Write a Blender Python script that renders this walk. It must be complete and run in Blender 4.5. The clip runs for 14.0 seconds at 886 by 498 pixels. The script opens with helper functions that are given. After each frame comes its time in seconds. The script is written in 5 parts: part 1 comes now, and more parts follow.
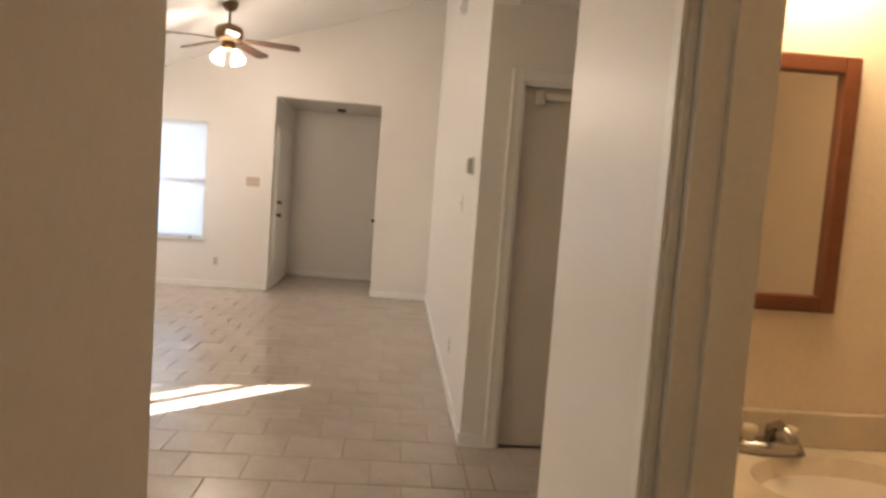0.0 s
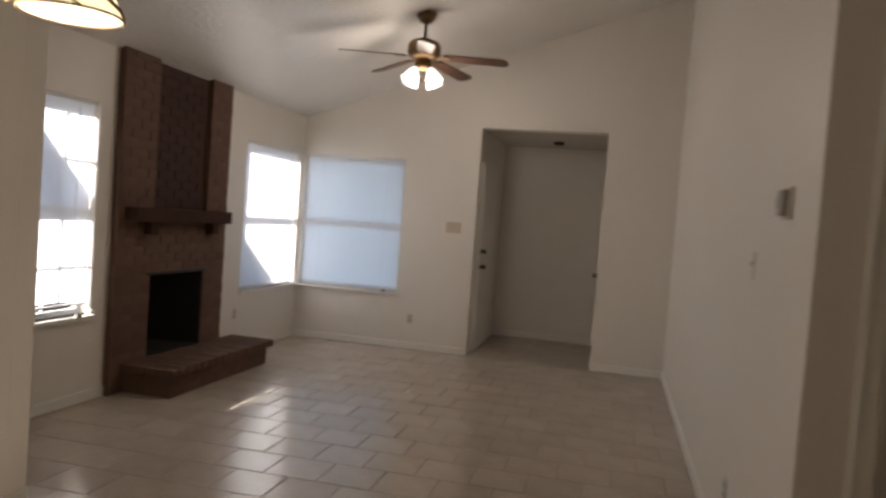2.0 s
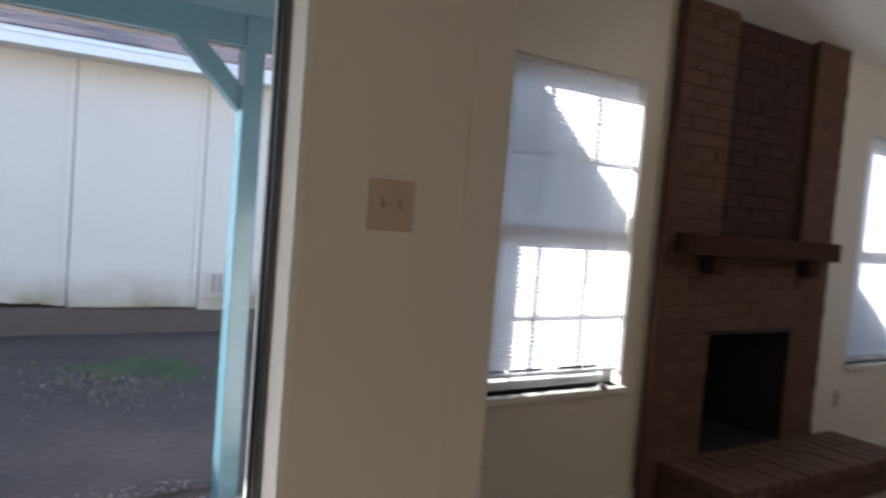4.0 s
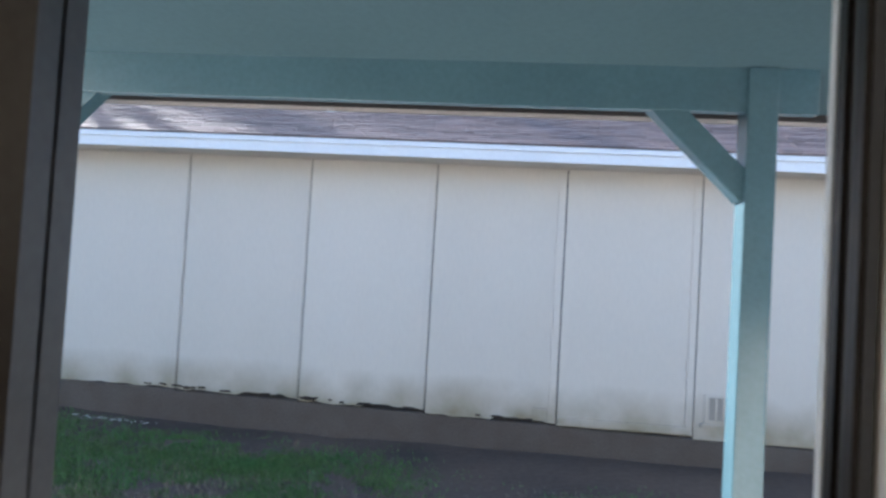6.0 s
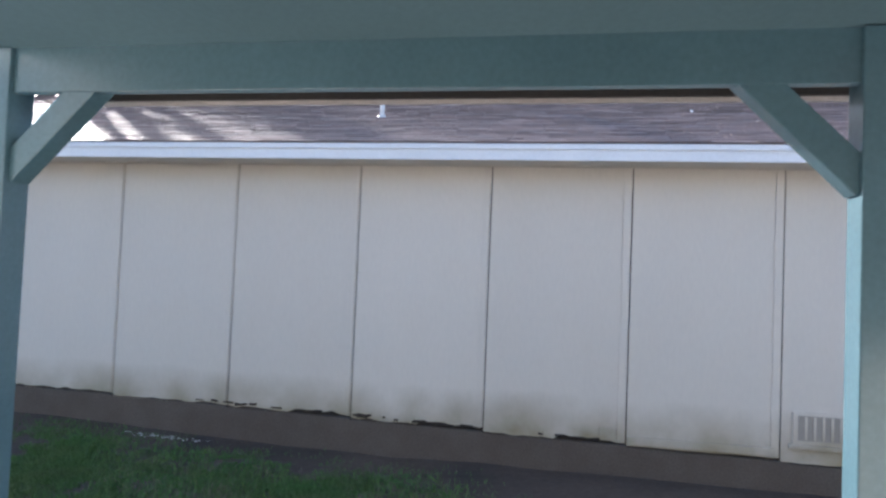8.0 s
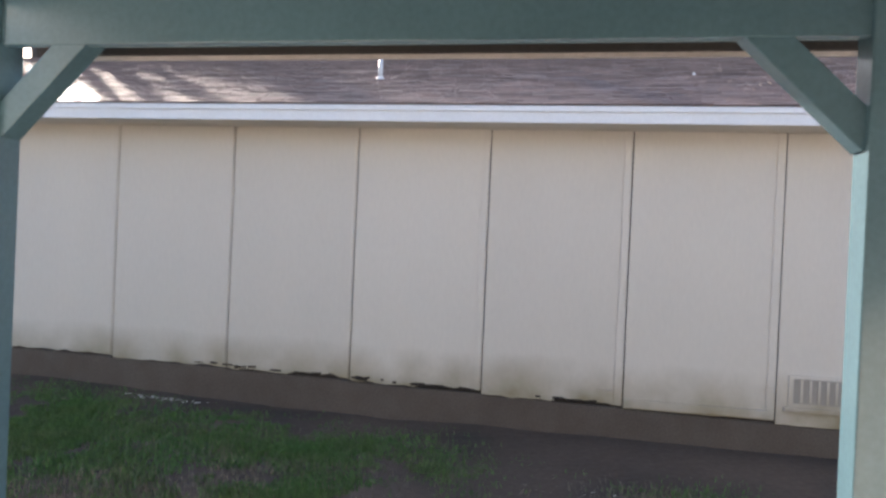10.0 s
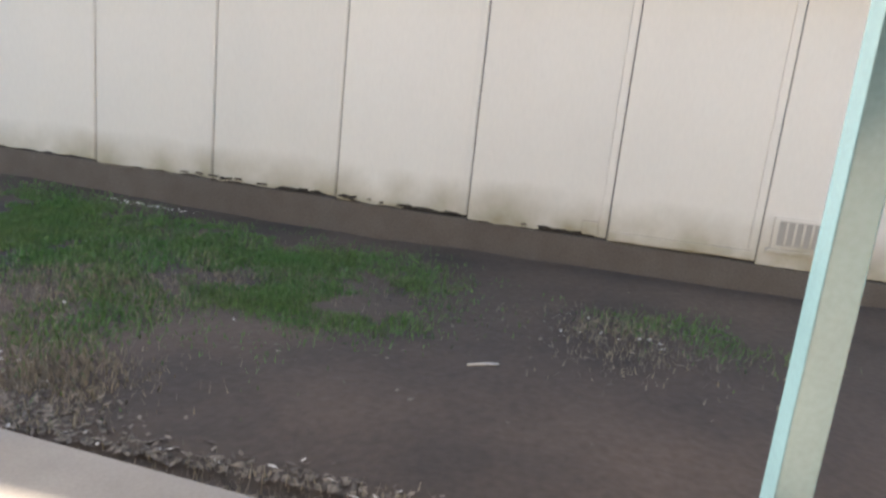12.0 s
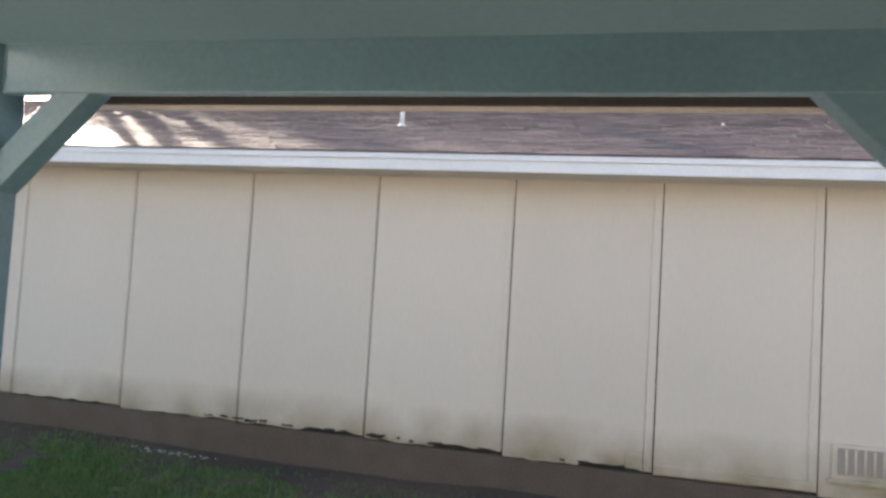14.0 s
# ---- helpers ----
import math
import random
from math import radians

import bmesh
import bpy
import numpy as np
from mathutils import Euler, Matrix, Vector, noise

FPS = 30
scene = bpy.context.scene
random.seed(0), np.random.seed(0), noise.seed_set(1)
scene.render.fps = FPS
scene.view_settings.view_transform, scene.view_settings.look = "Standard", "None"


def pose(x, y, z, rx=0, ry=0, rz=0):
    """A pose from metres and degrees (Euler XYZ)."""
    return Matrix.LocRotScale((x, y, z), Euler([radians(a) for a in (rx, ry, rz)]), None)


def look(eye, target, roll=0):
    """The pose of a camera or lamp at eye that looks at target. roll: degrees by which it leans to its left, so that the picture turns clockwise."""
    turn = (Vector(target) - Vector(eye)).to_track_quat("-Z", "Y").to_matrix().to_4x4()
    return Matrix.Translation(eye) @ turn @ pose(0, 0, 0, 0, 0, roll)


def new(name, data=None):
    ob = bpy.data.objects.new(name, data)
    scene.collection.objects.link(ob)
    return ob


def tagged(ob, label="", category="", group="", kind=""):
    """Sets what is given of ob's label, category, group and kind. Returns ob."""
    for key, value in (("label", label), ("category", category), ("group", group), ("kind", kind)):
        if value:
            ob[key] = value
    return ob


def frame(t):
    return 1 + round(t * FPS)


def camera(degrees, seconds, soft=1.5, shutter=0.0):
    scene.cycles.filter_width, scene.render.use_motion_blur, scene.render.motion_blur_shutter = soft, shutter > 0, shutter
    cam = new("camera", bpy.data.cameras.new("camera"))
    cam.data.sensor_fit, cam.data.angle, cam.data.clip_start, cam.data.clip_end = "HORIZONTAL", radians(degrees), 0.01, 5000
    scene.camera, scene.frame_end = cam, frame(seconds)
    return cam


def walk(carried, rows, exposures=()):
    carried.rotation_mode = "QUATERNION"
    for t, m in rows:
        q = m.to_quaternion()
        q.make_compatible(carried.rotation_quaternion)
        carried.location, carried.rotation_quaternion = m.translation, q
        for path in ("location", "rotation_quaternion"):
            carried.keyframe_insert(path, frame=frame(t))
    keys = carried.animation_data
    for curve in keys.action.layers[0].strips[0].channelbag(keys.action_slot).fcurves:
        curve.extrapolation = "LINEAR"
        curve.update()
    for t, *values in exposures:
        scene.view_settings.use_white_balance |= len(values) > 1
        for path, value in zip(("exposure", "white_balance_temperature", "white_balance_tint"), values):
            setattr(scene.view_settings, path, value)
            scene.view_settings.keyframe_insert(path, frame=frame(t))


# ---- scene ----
cam = camera(63.4, 14.0, soft=2.7, shutter=0.4)
PATH = [
    (0, (0.968, -0.272, 1.417), (1.101, 1.717, 1.257), 4.2),
    (0.5, (0.969, -0.047, 1.43), (0.956, 1.951, 1.334), 3.2),
    (1, (1.0, 0.513, 1.419), (0.843, 2.506, 1.347), 3.1),
    (1.5, (0.86, 0.82, 1.43), (0.625, 2.805, 1.358), 3.7),
    (2, (0.837, 1.369, 1.438), (0.372, 3.312, 1.357), 4.2),
    (2.5, (0.547, 1.955, 1.421), (-0.236, 3.792, 1.33), 4.4),
    (3, (0.277, 2.442, 1.395), (-0.855, 4.088, 1.294), 4.5),
    (3.5, (0.041, 2.79, 1.389), (-1.406, 4.166, 1.278), 4.5),
    (4, (-0.257, 3.008, 1.387), (-1.939, 4.085, 1.276), 4.6),
    (4.2, (-0.375, 3.075, 1.387), (-2.137, 4.016, 1.281), 4.6),
    (6.3, (-1.345, 3.294, 1.489), (-3.322, 2.998, 1.575), 3.3),
    (6.5, (-1.435, 3.304, 1.492), (-3.407, 2.981, 1.582), 3.3),
    (7, (-1.531, 3.273, 1.513), (-3.496, 2.917, 1.611), 2.8),
    (7.5, (-1.576, 3.295, 1.512), (-3.538, 2.917, 1.603), 2.5),
    (9.8, (-1.605, 3.276, 1.491), (-3.568, 2.896, 1.5), 2.3),
    (10, (-1.613, 3.289, 1.485), (-3.577, 2.91, 1.472), 2.5),
    (10.5, (-1.592, 3.278, 1.452), (-3.556, 2.91, 1.372), 3.5),
    (11, (-1.616, 3.305, 1.378), (-3.576, 2.94, 1.211), 4.6),
    (11.5, (-1.68, 3.35, 1.333), (-3.626, 2.996, 1.035), 5.6),
    (12, (-1.72, 3.35, 1.298), (-3.642, 3.02, 0.856), 6.1),
    (12.5, (-1.73, 3.345, 1.323), (-3.633, 3.026, 0.796), 6.5),
    (13, (-1.7, 3.325, 1.421), (-3.646, 2.971, 1.122), 5.7),
    (13.5, (-1.68, 3.262, 1.497), (-3.642, 2.874, 1.474), 4.3),
    (14, (-1.824, 3.203, 1.562), (-3.774, 2.773, 1.667), 3.4),
]
EXPOSURES = [(0.0, 3.50, 6600, 16), (0.5, 3.24, 6400, 15), (1.0, 2.62, 6400, 16), (1.5, 2.38, 6350, 16), (2.0, 2.17, 6250, 15), (2.5, 2.05, 6150, 15), (3.0, 1.84, 6000, 13), (4.2, 1.72, 5800, 13),
             (6.3, 1.38, 5700, 11), (7.5, 1.18, 5850, 14), (9.8, 1.23, 6850, 18), (11.0, 1.33, 7250, 19), (12.0, 1.85, 7600, 16), (12.5, 1.95, 7650, 15), (13.4, 1.76, 7450, 15), (14.0, 1.33, 7300, 15)]
walk(cam, [(t, look(e, g, r)) for t, e, g, r in PATH], EXPOSURES)

# ---- light ----
world = bpy.data.worlds.new("sky")
scene.world = world
world.use_nodes = True
wn = world.node_tree
wn.nodes.clear()
w_out = wn.nodes.new("ShaderNodeOutputWorld")
w_bg = wn.nodes.new("ShaderNodeBackground")
w_sky = wn.nodes.new("ShaderNodeTexSky")
w_sky.sky_type = "NISHITA"
w_sky.sun_disc = False
SUN_WAY = Vector((1.0, 0.96, -0.665)).normalized()
w_sky.sun_elevation = math.asin(-SUN_WAY.z)
w_sky.sun_rotation = math.atan2(-SUN_WAY.x, -SUN_WAY.y)
w_bg.inputs["Strength"].default_value = 0.15
wn.links.new(w_sky.outputs[0], w_bg.inputs[0])
wn.links.new(w_bg.outputs[0], w_out.inputs[0])

sun = new("sun", bpy.data.lights.new("sun", "SUN"))
sun.data.energy, sun.data.angle, sun.data.color = 4.6, radians(0.5), (1.0, 0.93, 0.82)
sun.rotation_mode = "QUATERNION"
sun.rotation_quaternion = SUN_WAY.to_track_quat("-Z", "Y")


def bulb(name, place, watts, colour, size=0.03):
    ob = new(name, bpy.data.lights.new(name, "POINT"))
    ob.data.energy, ob.data.color, ob.data.shadow_soft_size = watts, colour, size
    ob.location = place
    return ob


WARM = (1.0, 0.80, 0.56)
FAN = Vector((-0.80, 7.05, 0.0))
CHAND = Vector((-0.515, 2.60, 0.0))
bulb("fan_lamp", (FAN.x, FAN.y, 2.47), 4.8, (1.0, 0.86, 0.68), 0.22)
bulb("chandelier_lamp", (CHAND.x, CHAND.y, 1.76), 2.6, WARM, 0.10)
bulb("vanity_lamp", (1.93, 1.27, 2.06), 0.68, (1.0, 0.70, 0.41), 0.05)

# ---- materials ----


def material(name, base, rough=0.6, metal=0.0, spread=0.06, scale=6.0, grain=60.0, bump=0.1, bump_scale=None, depth=0.002,
             tint=None, stretch=(1, 1, 1), gloss=0.5, per_object=0.0, per_island=0.0, patch=0.5):
    """A node material: base colour with two scales of variation, optional second tint in patches, fine relief."""
    m = bpy.data.materials.new(name)
    m.use_nodes = True
    n, l = m.node_tree.nodes, m.node_tree.links
    b = n["Principled BSDF"]
    b.inputs["Roughness"].default_value, b.inputs["Metallic"].default_value = rough, metal
    b.inputs["Specular IOR Level"].default_value = gloss
    tc = n.new("ShaderNodeTexCoord")
    mp = n.new("ShaderNodeMapping")
    mp.inputs["Scale"].default_value = stretch
    l.new(tc.outputs["Object"], mp.inputs[0])
    big, fine = n.new("ShaderNodeTexNoise"), n.new("ShaderNodeTexNoise")
    for node, sc, det in ((big, scale, 4), (fine, grain, 6)):
        node.inputs["Scale"].default_value, node.inputs["Detail"].default_value = sc, det
        l.new(mp.outputs[0], node.inputs["Vector"])
    ramp = n.new("ShaderNodeValToRGB")
    other = tint if tint else tuple(c * (1 - 3 * spread) for c in base)
    ramp.color_ramp.elements[0].position, ramp.color_ramp.elements[1].position = patch - 0.18, patch + 0.18
    ramp.color_ramp.elements[0].color, ramp.color_ramp.elements[1].color = (*other, 1), (*base, 1)
    l.new(big.outputs["Fac"], ramp.inputs[0])
    hsv = n.new("ShaderNodeHueSaturation")
    l.new(ramp.outputs[0], hsv.inputs["Color"])
    mr = n.new("ShaderNodeMapRange")
    mr.inputs["To Min"].default_value, mr.inputs["To Max"].default_value = 1 - 2.2 * spread, 1 + 2.2 * spread
    mr.inputs["From Min"].default_value, mr.inputs["From Max"].default_value = 0.25, 0.75
    l.new(fine.outputs["Fac"], mr.inputs[0])
    value = mr.outputs[0]
    for amount, kind, out in ((per_object, "ShaderNodeObjectInfo", "Random"), (per_island, "ShaderNodeNewGeometry", "Random Per Island")):
        if amount:
            src = n.new(kind)
            r2 = n.new("ShaderNodeMapRange")
            r2.inputs["To Min"].default_value, r2.inputs["To Max"].default_value = 1 - amount, 1 + amount
            l.new(src.outputs[out], r2.inputs[0])
            mul = n.new("ShaderNodeMath")
            mul.operation = "MULTIPLY"
            l.new(value, mul.inputs[0])
            l.new(r2.outputs[0], mul.inputs[1])
            value = mul.outputs[0]
    l.new(value, hsv.inputs["Value"])
    l.new(hsv.outputs[0], b.inputs["Base Color"])
    rr = n.new("ShaderNodeMapRange")
    rr.inputs["To Min"].default_value, rr.inputs["To Max"].default_value = max(0.03, rough * 0.8), min(1, rough * 1.2)
    l.new(big.outputs["Fac"], rr.inputs[0])
    l.new(rr.outputs[0], b.inputs["Roughness"])
    if bump:
        bn = n.new("ShaderNodeBump")
        bn.inputs["Strength"].default_value, bn.inputs["Distance"].default_value = bump, depth
        src = fine
        if bump_scale:
            src = n.new("ShaderNodeTexNoise")
            src.inputs["Scale"].default_value, src.inputs["Detail"].default_value = bump_scale, 5
            l.new(mp.outputs[0], src.inputs["Vector"])
        l.new(src.outputs["Fac"], bn.inputs["Height"])
        l.new(bn.outputs[0], b.inputs["Normal"])
    return m


def glowing(name, colour, strength):
    m = bpy.data.materials.new(name)
    m.use_nodes = True
    b = m.node_tree.nodes["Principled BSDF"]
    b.inputs["Base Color"].default_value = (0.9, 0.88, 0.84, 1)
    b.inputs["Roughness"].default_value = 0.3
    b.inputs["Emission Color"].default_value, b.inputs["Emission Strength"].default_value = (*colour, 1), strength
    return m


def thin_cloth(name, colour, through_share):
    m = bpy.data.materials.new(name)
    m.use_nodes = True
    n, l = m.node_tree.nodes, m.node_tree.links
    n.remove(n["Principled BSDF"])
    d, t, mix = n.new("ShaderNodeBsdfDiffuse"), n.new("ShaderNodeBsdfTranslucent"), n.new("ShaderNodeMixShader")
    d.inputs[0].default_value, t.inputs[0].default_value = (*colour, 1), (*colour, 1)
    mix.inputs[0].default_value = through_share
    l.new(d.outputs[0], mix.inputs[1])
    l.new(t.outputs[0], mix.inputs[2])
    l.new(mix.outputs[0], n["Material Output"].inputs[0])
    return m


def glass_pane(name):
    m = bpy.data.materials.new(name)
    m.use_nodes = True
    n, l = m.node_tree.nodes, m.node_tree.links
    n.remove(n["Principled BSDF"])
    tr, gl, mix, fr = n.new("ShaderNodeBsdfTransparent"), n.new("ShaderNodeBsdfGlossy"), n.new("ShaderNodeMixShader"), n.new("ShaderNodeFresnel")
    tr.inputs[0].default_value = (0.94, 0.96, 0.95, 1)
    gl.inputs["Roughness"].default_value = 0.02
    fr.inputs[0].default_value = 1.45
    l.new(fr.outputs[0], mix.inputs[0])
    l.new(tr.outputs[0], mix.inputs[1])
    l.new(gl.outputs[0], mix.inputs[2])
    l.new(mix.outputs[0], n["Material Output"].inputs[0])
    return m


M_WALL = material("wall_paint", (0.76, 0.72, 0.66), 0.40, spread=0.012, scale=1.2, grain=90, bump=0.25, bump_scale=55, depth=0.003)
M_CEIL = material("ceiling_paint", (0.80, 0.775, 0.735), 0.24, spread=0.015, scale=1.5, grain=60, bump=0.75, bump_scale=28, depth=0.008, gloss=0.95)
M_TRIM = material("trim_paint", (0.80, 0.78, 0.73), 0.35, spread=0.015, scale=3, grain=80, bump=0.05)
M_DOOR = material("door_paint", (0.60, 0.55, 0.48), 0.42, spread=0.015, scale=2, grain=120, bump=0.06, stretch=(1, 1, 0.2))
M_TILE = material("floor_tile", (0.43, 0.37, 0.31), 0.21, spread=0.03, scale=5, grain=45, bump=0.06, bump_scale=14, depth=0.002,
                  tint=(0.385, 0.325, 0.27), per_object=0.05, per_island=0.05)
M_GROUT = material("grout", (0.285, 0.24, 0.195), 0.9, spread=0.06, scale=4, grain=150, bump=0.3)
M_BRICK = material("fireplace_brick", (0.160, 0.090, 0.058), 0.85, spread=0.08, scale=3.2, grain=120, bump=0.5, depth=0.004,
                   tint=(0.095, 0.050, 0.034), per_object=0.13, per_island=0.12)
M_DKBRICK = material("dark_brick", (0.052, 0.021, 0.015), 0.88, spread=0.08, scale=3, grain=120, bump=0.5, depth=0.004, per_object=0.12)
M_MORTAR = material("mortar", (0.138, 0.078, 0.050), 0.95, spread=0.08, scale=12, grain=160, bump=0.5)
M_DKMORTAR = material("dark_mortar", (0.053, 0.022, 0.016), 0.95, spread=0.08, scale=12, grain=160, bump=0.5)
M_SOOT = material("soot", (0.012, 0.011, 0.010), 0.95, spread=0.1, scale=6, grain=60, bump=0.3)
M_MANTEL = material("mantel_wood", (0.060, 0.027, 0.017), 0.85, spread=0.1, scale=4, grain=70, bump=0.2, stretch=(6, 1, 6), gloss=0.25)
M_BLADE = material("blade_wood", (0.075, 0.032, 0.018), 0.38, spread=0.08, scale=5, grain=60, bump=0.05, stretch=(1, 6, 1))
M_BRASS = material("antique_brass", (0.46, 0.29, 0.13), 0.28, metal=1.0, spread=0.05, scale=8, grain=60, bump=0.03)
M_BRONZE = material("dull_bronze", (0.24, 0.150, 0.078), 0.38, metal=1.0, spread=0.06, scale=8, grain=60, bump=0.05)
M_DKMETAL = material("dark_bronze", (0.06, 0.05, 0.045), 0.35, metal=0.8, spread=0.05, scale=8, grain=60, bump=0.03)
M_ALU = material("dark_aluminium", (0.13, 0.13, 0.135), 0.4, metal=0.6, spread=0.04, scale=5, grain=80, bump=0.03)
M_ALUWHITE = material("window_frame_white", (0.74, 0.75, 0.76), 0.4, spread=0.02, scale=5, grain=80, bump=0.03)
M_SHADE = glowing("lit_glass_shade", (1.0, 0.93, 0.80), 0.42)
M_AMBER = glowing("lit_amber_shade", (1.0, 0.80, 0.42), 0.34)
M_VANITY = glowing("lit_vanity_globe", (1.0, 0.77, 0.46), 1.7)
M_SLAT = thin_cloth("blind_slat", (0.84, 0.845, 0.87), 0.65)
M_GLASS = glass_pane("window_glass")
M_PLATE = material("wall_plate", (0.58, 0.47, 0.36), 0.35, spread=0.02, scale=8, grain=60, bump=0.02)
M_IVORY = material("ivory_plastic", (0.66, 0.62, 0.54), 0.35, spread=0.02, scale=8, grain=60, bump=0.02)
M_GREY = material("grey_plastic", (0.34, 0.32, 0.29), 0.4, spread=0.03, scale=8, grain=60, bump=0.02)
M_MIRFRAME = material("mirror_wood", (0.17, 0.055, 0.022), 0.4, spread=0.08, scale=5, grain=70, bump=0.1, stretch=(1, 5, 5))
M_BATHWALL = material("bath_paint", (0.74, 0.63, 0.48), 0.5, spread=0.02, scale=2, grain=80, bump=0.2, bump_scale=55)
M_COUNTER = material("cultured_marble", (0.62, 0.54, 0.42), 0.2, spread=0.03, scale=5, grain=20, bump=0.0)
M_CHROME = material("chrome", (0.45, 0.43, 0.40), 0.25, metal=1.0, spread=0.02, scale=5, grain=30, bump=0.0)
M_MIRROR = material("mirror_silver", (0.88, 0.88, 0.86), 0.03, metal=1.0, spread=0.0, scale=2, grain=20, bump=0.0)
M_TEAL = material("teal_paint", (0.108, 0.205, 0.250), 0.24, spread=0.035, scale=3, grain=60, bump=0.18, depth=0.002, gloss=0.8)
M_TEALCEIL = material("teal_ceiling_paint", (0.125, 0.212, 0.25), 0.55, spread=0.03, scale=1.5, grain=50, bump=0.2, depth=0.003)
M_DARKEDGE = material("weathered_eave", (0.045, 0.04, 0.04), 0.8, spread=0.08, scale=6, grain=60, bump=0.2)
M_DRIP = material("drip_edge", (0.66, 0.60, 0.57), 0.5, spread=0.05, scale=8, grain=60, bump=0.1)
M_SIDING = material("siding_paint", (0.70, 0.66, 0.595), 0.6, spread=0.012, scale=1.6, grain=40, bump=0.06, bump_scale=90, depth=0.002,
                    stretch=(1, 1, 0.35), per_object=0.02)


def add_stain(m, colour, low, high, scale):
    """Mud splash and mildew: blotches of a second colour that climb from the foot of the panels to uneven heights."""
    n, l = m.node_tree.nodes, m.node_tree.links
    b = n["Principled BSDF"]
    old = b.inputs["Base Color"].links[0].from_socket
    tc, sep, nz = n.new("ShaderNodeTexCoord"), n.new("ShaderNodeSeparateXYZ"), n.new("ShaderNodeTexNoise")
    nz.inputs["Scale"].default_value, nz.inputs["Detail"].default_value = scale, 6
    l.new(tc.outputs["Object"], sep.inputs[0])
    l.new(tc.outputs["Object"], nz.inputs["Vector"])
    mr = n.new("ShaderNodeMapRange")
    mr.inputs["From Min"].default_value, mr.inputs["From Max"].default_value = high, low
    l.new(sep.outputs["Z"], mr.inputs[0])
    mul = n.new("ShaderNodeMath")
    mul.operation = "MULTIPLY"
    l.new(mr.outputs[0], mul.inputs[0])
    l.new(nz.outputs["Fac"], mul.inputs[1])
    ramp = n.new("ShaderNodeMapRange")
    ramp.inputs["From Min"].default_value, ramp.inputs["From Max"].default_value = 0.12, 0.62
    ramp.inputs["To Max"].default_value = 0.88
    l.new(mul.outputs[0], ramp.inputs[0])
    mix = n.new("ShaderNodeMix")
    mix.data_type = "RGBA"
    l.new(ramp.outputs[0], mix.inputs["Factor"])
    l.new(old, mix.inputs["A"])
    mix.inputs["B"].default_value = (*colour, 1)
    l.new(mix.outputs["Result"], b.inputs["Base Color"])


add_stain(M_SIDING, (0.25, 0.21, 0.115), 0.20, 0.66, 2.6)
# white paint, raised and blued to stand in for the sky it reflects
M_FASCIA = material("fascia_paint_sky_tint", (0.86, 0.90, 0.94), 0.45, spread=0.02, scale=3, grain=50, bump=0.08)
M_CONC = material("foundation_concrete", (0.125, 0.104, 0.088), 0.9, spread=0.12, scale=4, grain=70, bump=0.5, depth=0.004, tint=(0.10, 0.08, 0.066))
M_SLAB = material("patio_concrete", (0.31, 0.295, 0.28), 0.8, spread=0.04, scale=3, grain=90, bump=0.3, depth=0.002, tint=(0.25, 0.235, 0.22))
M_SHINGLE = material("roof_shingle", (0.185, 0.130, 0.118), 0.55, spread=0.1, scale=3, grain=90, bump=0.6, depth=0.004, per_island=0.25, per_object=0.25)
M_PIPE = material("vent_pipe", (0.8, 0.8, 0.8), 0.4, spread=0.02, scale=5, grain=40, bump=0.03)
M_ROT = material("rotten_wood", (0.045, 0.035, 0.028), 0.95, spread=0.15, scale=20, grain=90, bump=0.8, depth=0.01)
M_GRASS = material("grass_blade", (0.070, 0.185, 0.042), 0.55, spread=0.1, scale=2, grain=30, bump=0.0, tint=(0.105, 0.178, 0.052), per_island=0.4)
M_DRYGRASS = material("dry_grass", (0.27, 0.235, 0.18), 0.8, spread=0.1, scale=3, grain=30, bump=0.0, per_island=0.4)
M_LEAF = material("dead_leaf", (0.17, 0.145, 0.12), 0.8, spread=0.1, scale=20, grain=60, bump=0.0, per_island=0.6)
M_PALE = material("pale_litter", (0.62, 0.60, 0.56), 0.7, spread=0.05, scale=20, grain=60, bump=0.0, per_island=0.2)
M_BARK = material("bark", (0.10, 0.08, 0.065), 0.9, spread=0.1, scale=6, grain=40, bump=0.6, depth=0.01)


def dirt_material():
    m = material("yard_dirt", (0.108, 0.079, 0.061), 0.95, spread=0.09, scale=0.9, grain=22, bump=0.7, bump_scale=15, depth=0.018,
                 tint=(0.046, 0.037, 0.032))
    return m


M_DIRT = dirt_material()

# ---- mesh helpers ----


def box(bm, x0, y0, z0, x1, y1, z1, m=None):
    """An axis-aligned block; m turns or moves it afterwards."""
    vs = [bm.verts.new((x, y, z)) for x in (x0, x1) for y in (y0, y1) for z in (z0, z1)]
    for f in ((0, 1, 3, 2), (4, 6, 7, 5), (0, 4, 5, 1), (2, 3, 7, 6), (0, 2, 6, 4), (1, 5, 7, 3)):
        bm.faces.new([vs[i] for i in f])
    if m is not None:
        bmesh.ops.transform(bm, matrix=m, verts=vs)
    return vs


def prism(bm, outline, h0, h1, axis="z"):
    """An outline of 2D points, drawn out between h0 and h1 along an axis."""
    put = {"z": lambda a, b, h: (a, b, h), "y": lambda a, b, h: (a, h, b), "x": lambda a, b, h: (h, a, b)}[axis]
    low = [bm.verts.new(put(a, b, h0)) for a, b in outline]
    top = [bm.verts.new(put(a, b, h1)) for a, b in outline]
    bm.faces.new(low[::-1])
    bm.faces.new(top)
    n = len(outline)
    for i in range(n):
        bm.faces.new((low[i], low[(i + 1) % n], top[(i + 1) % n], top[i]))


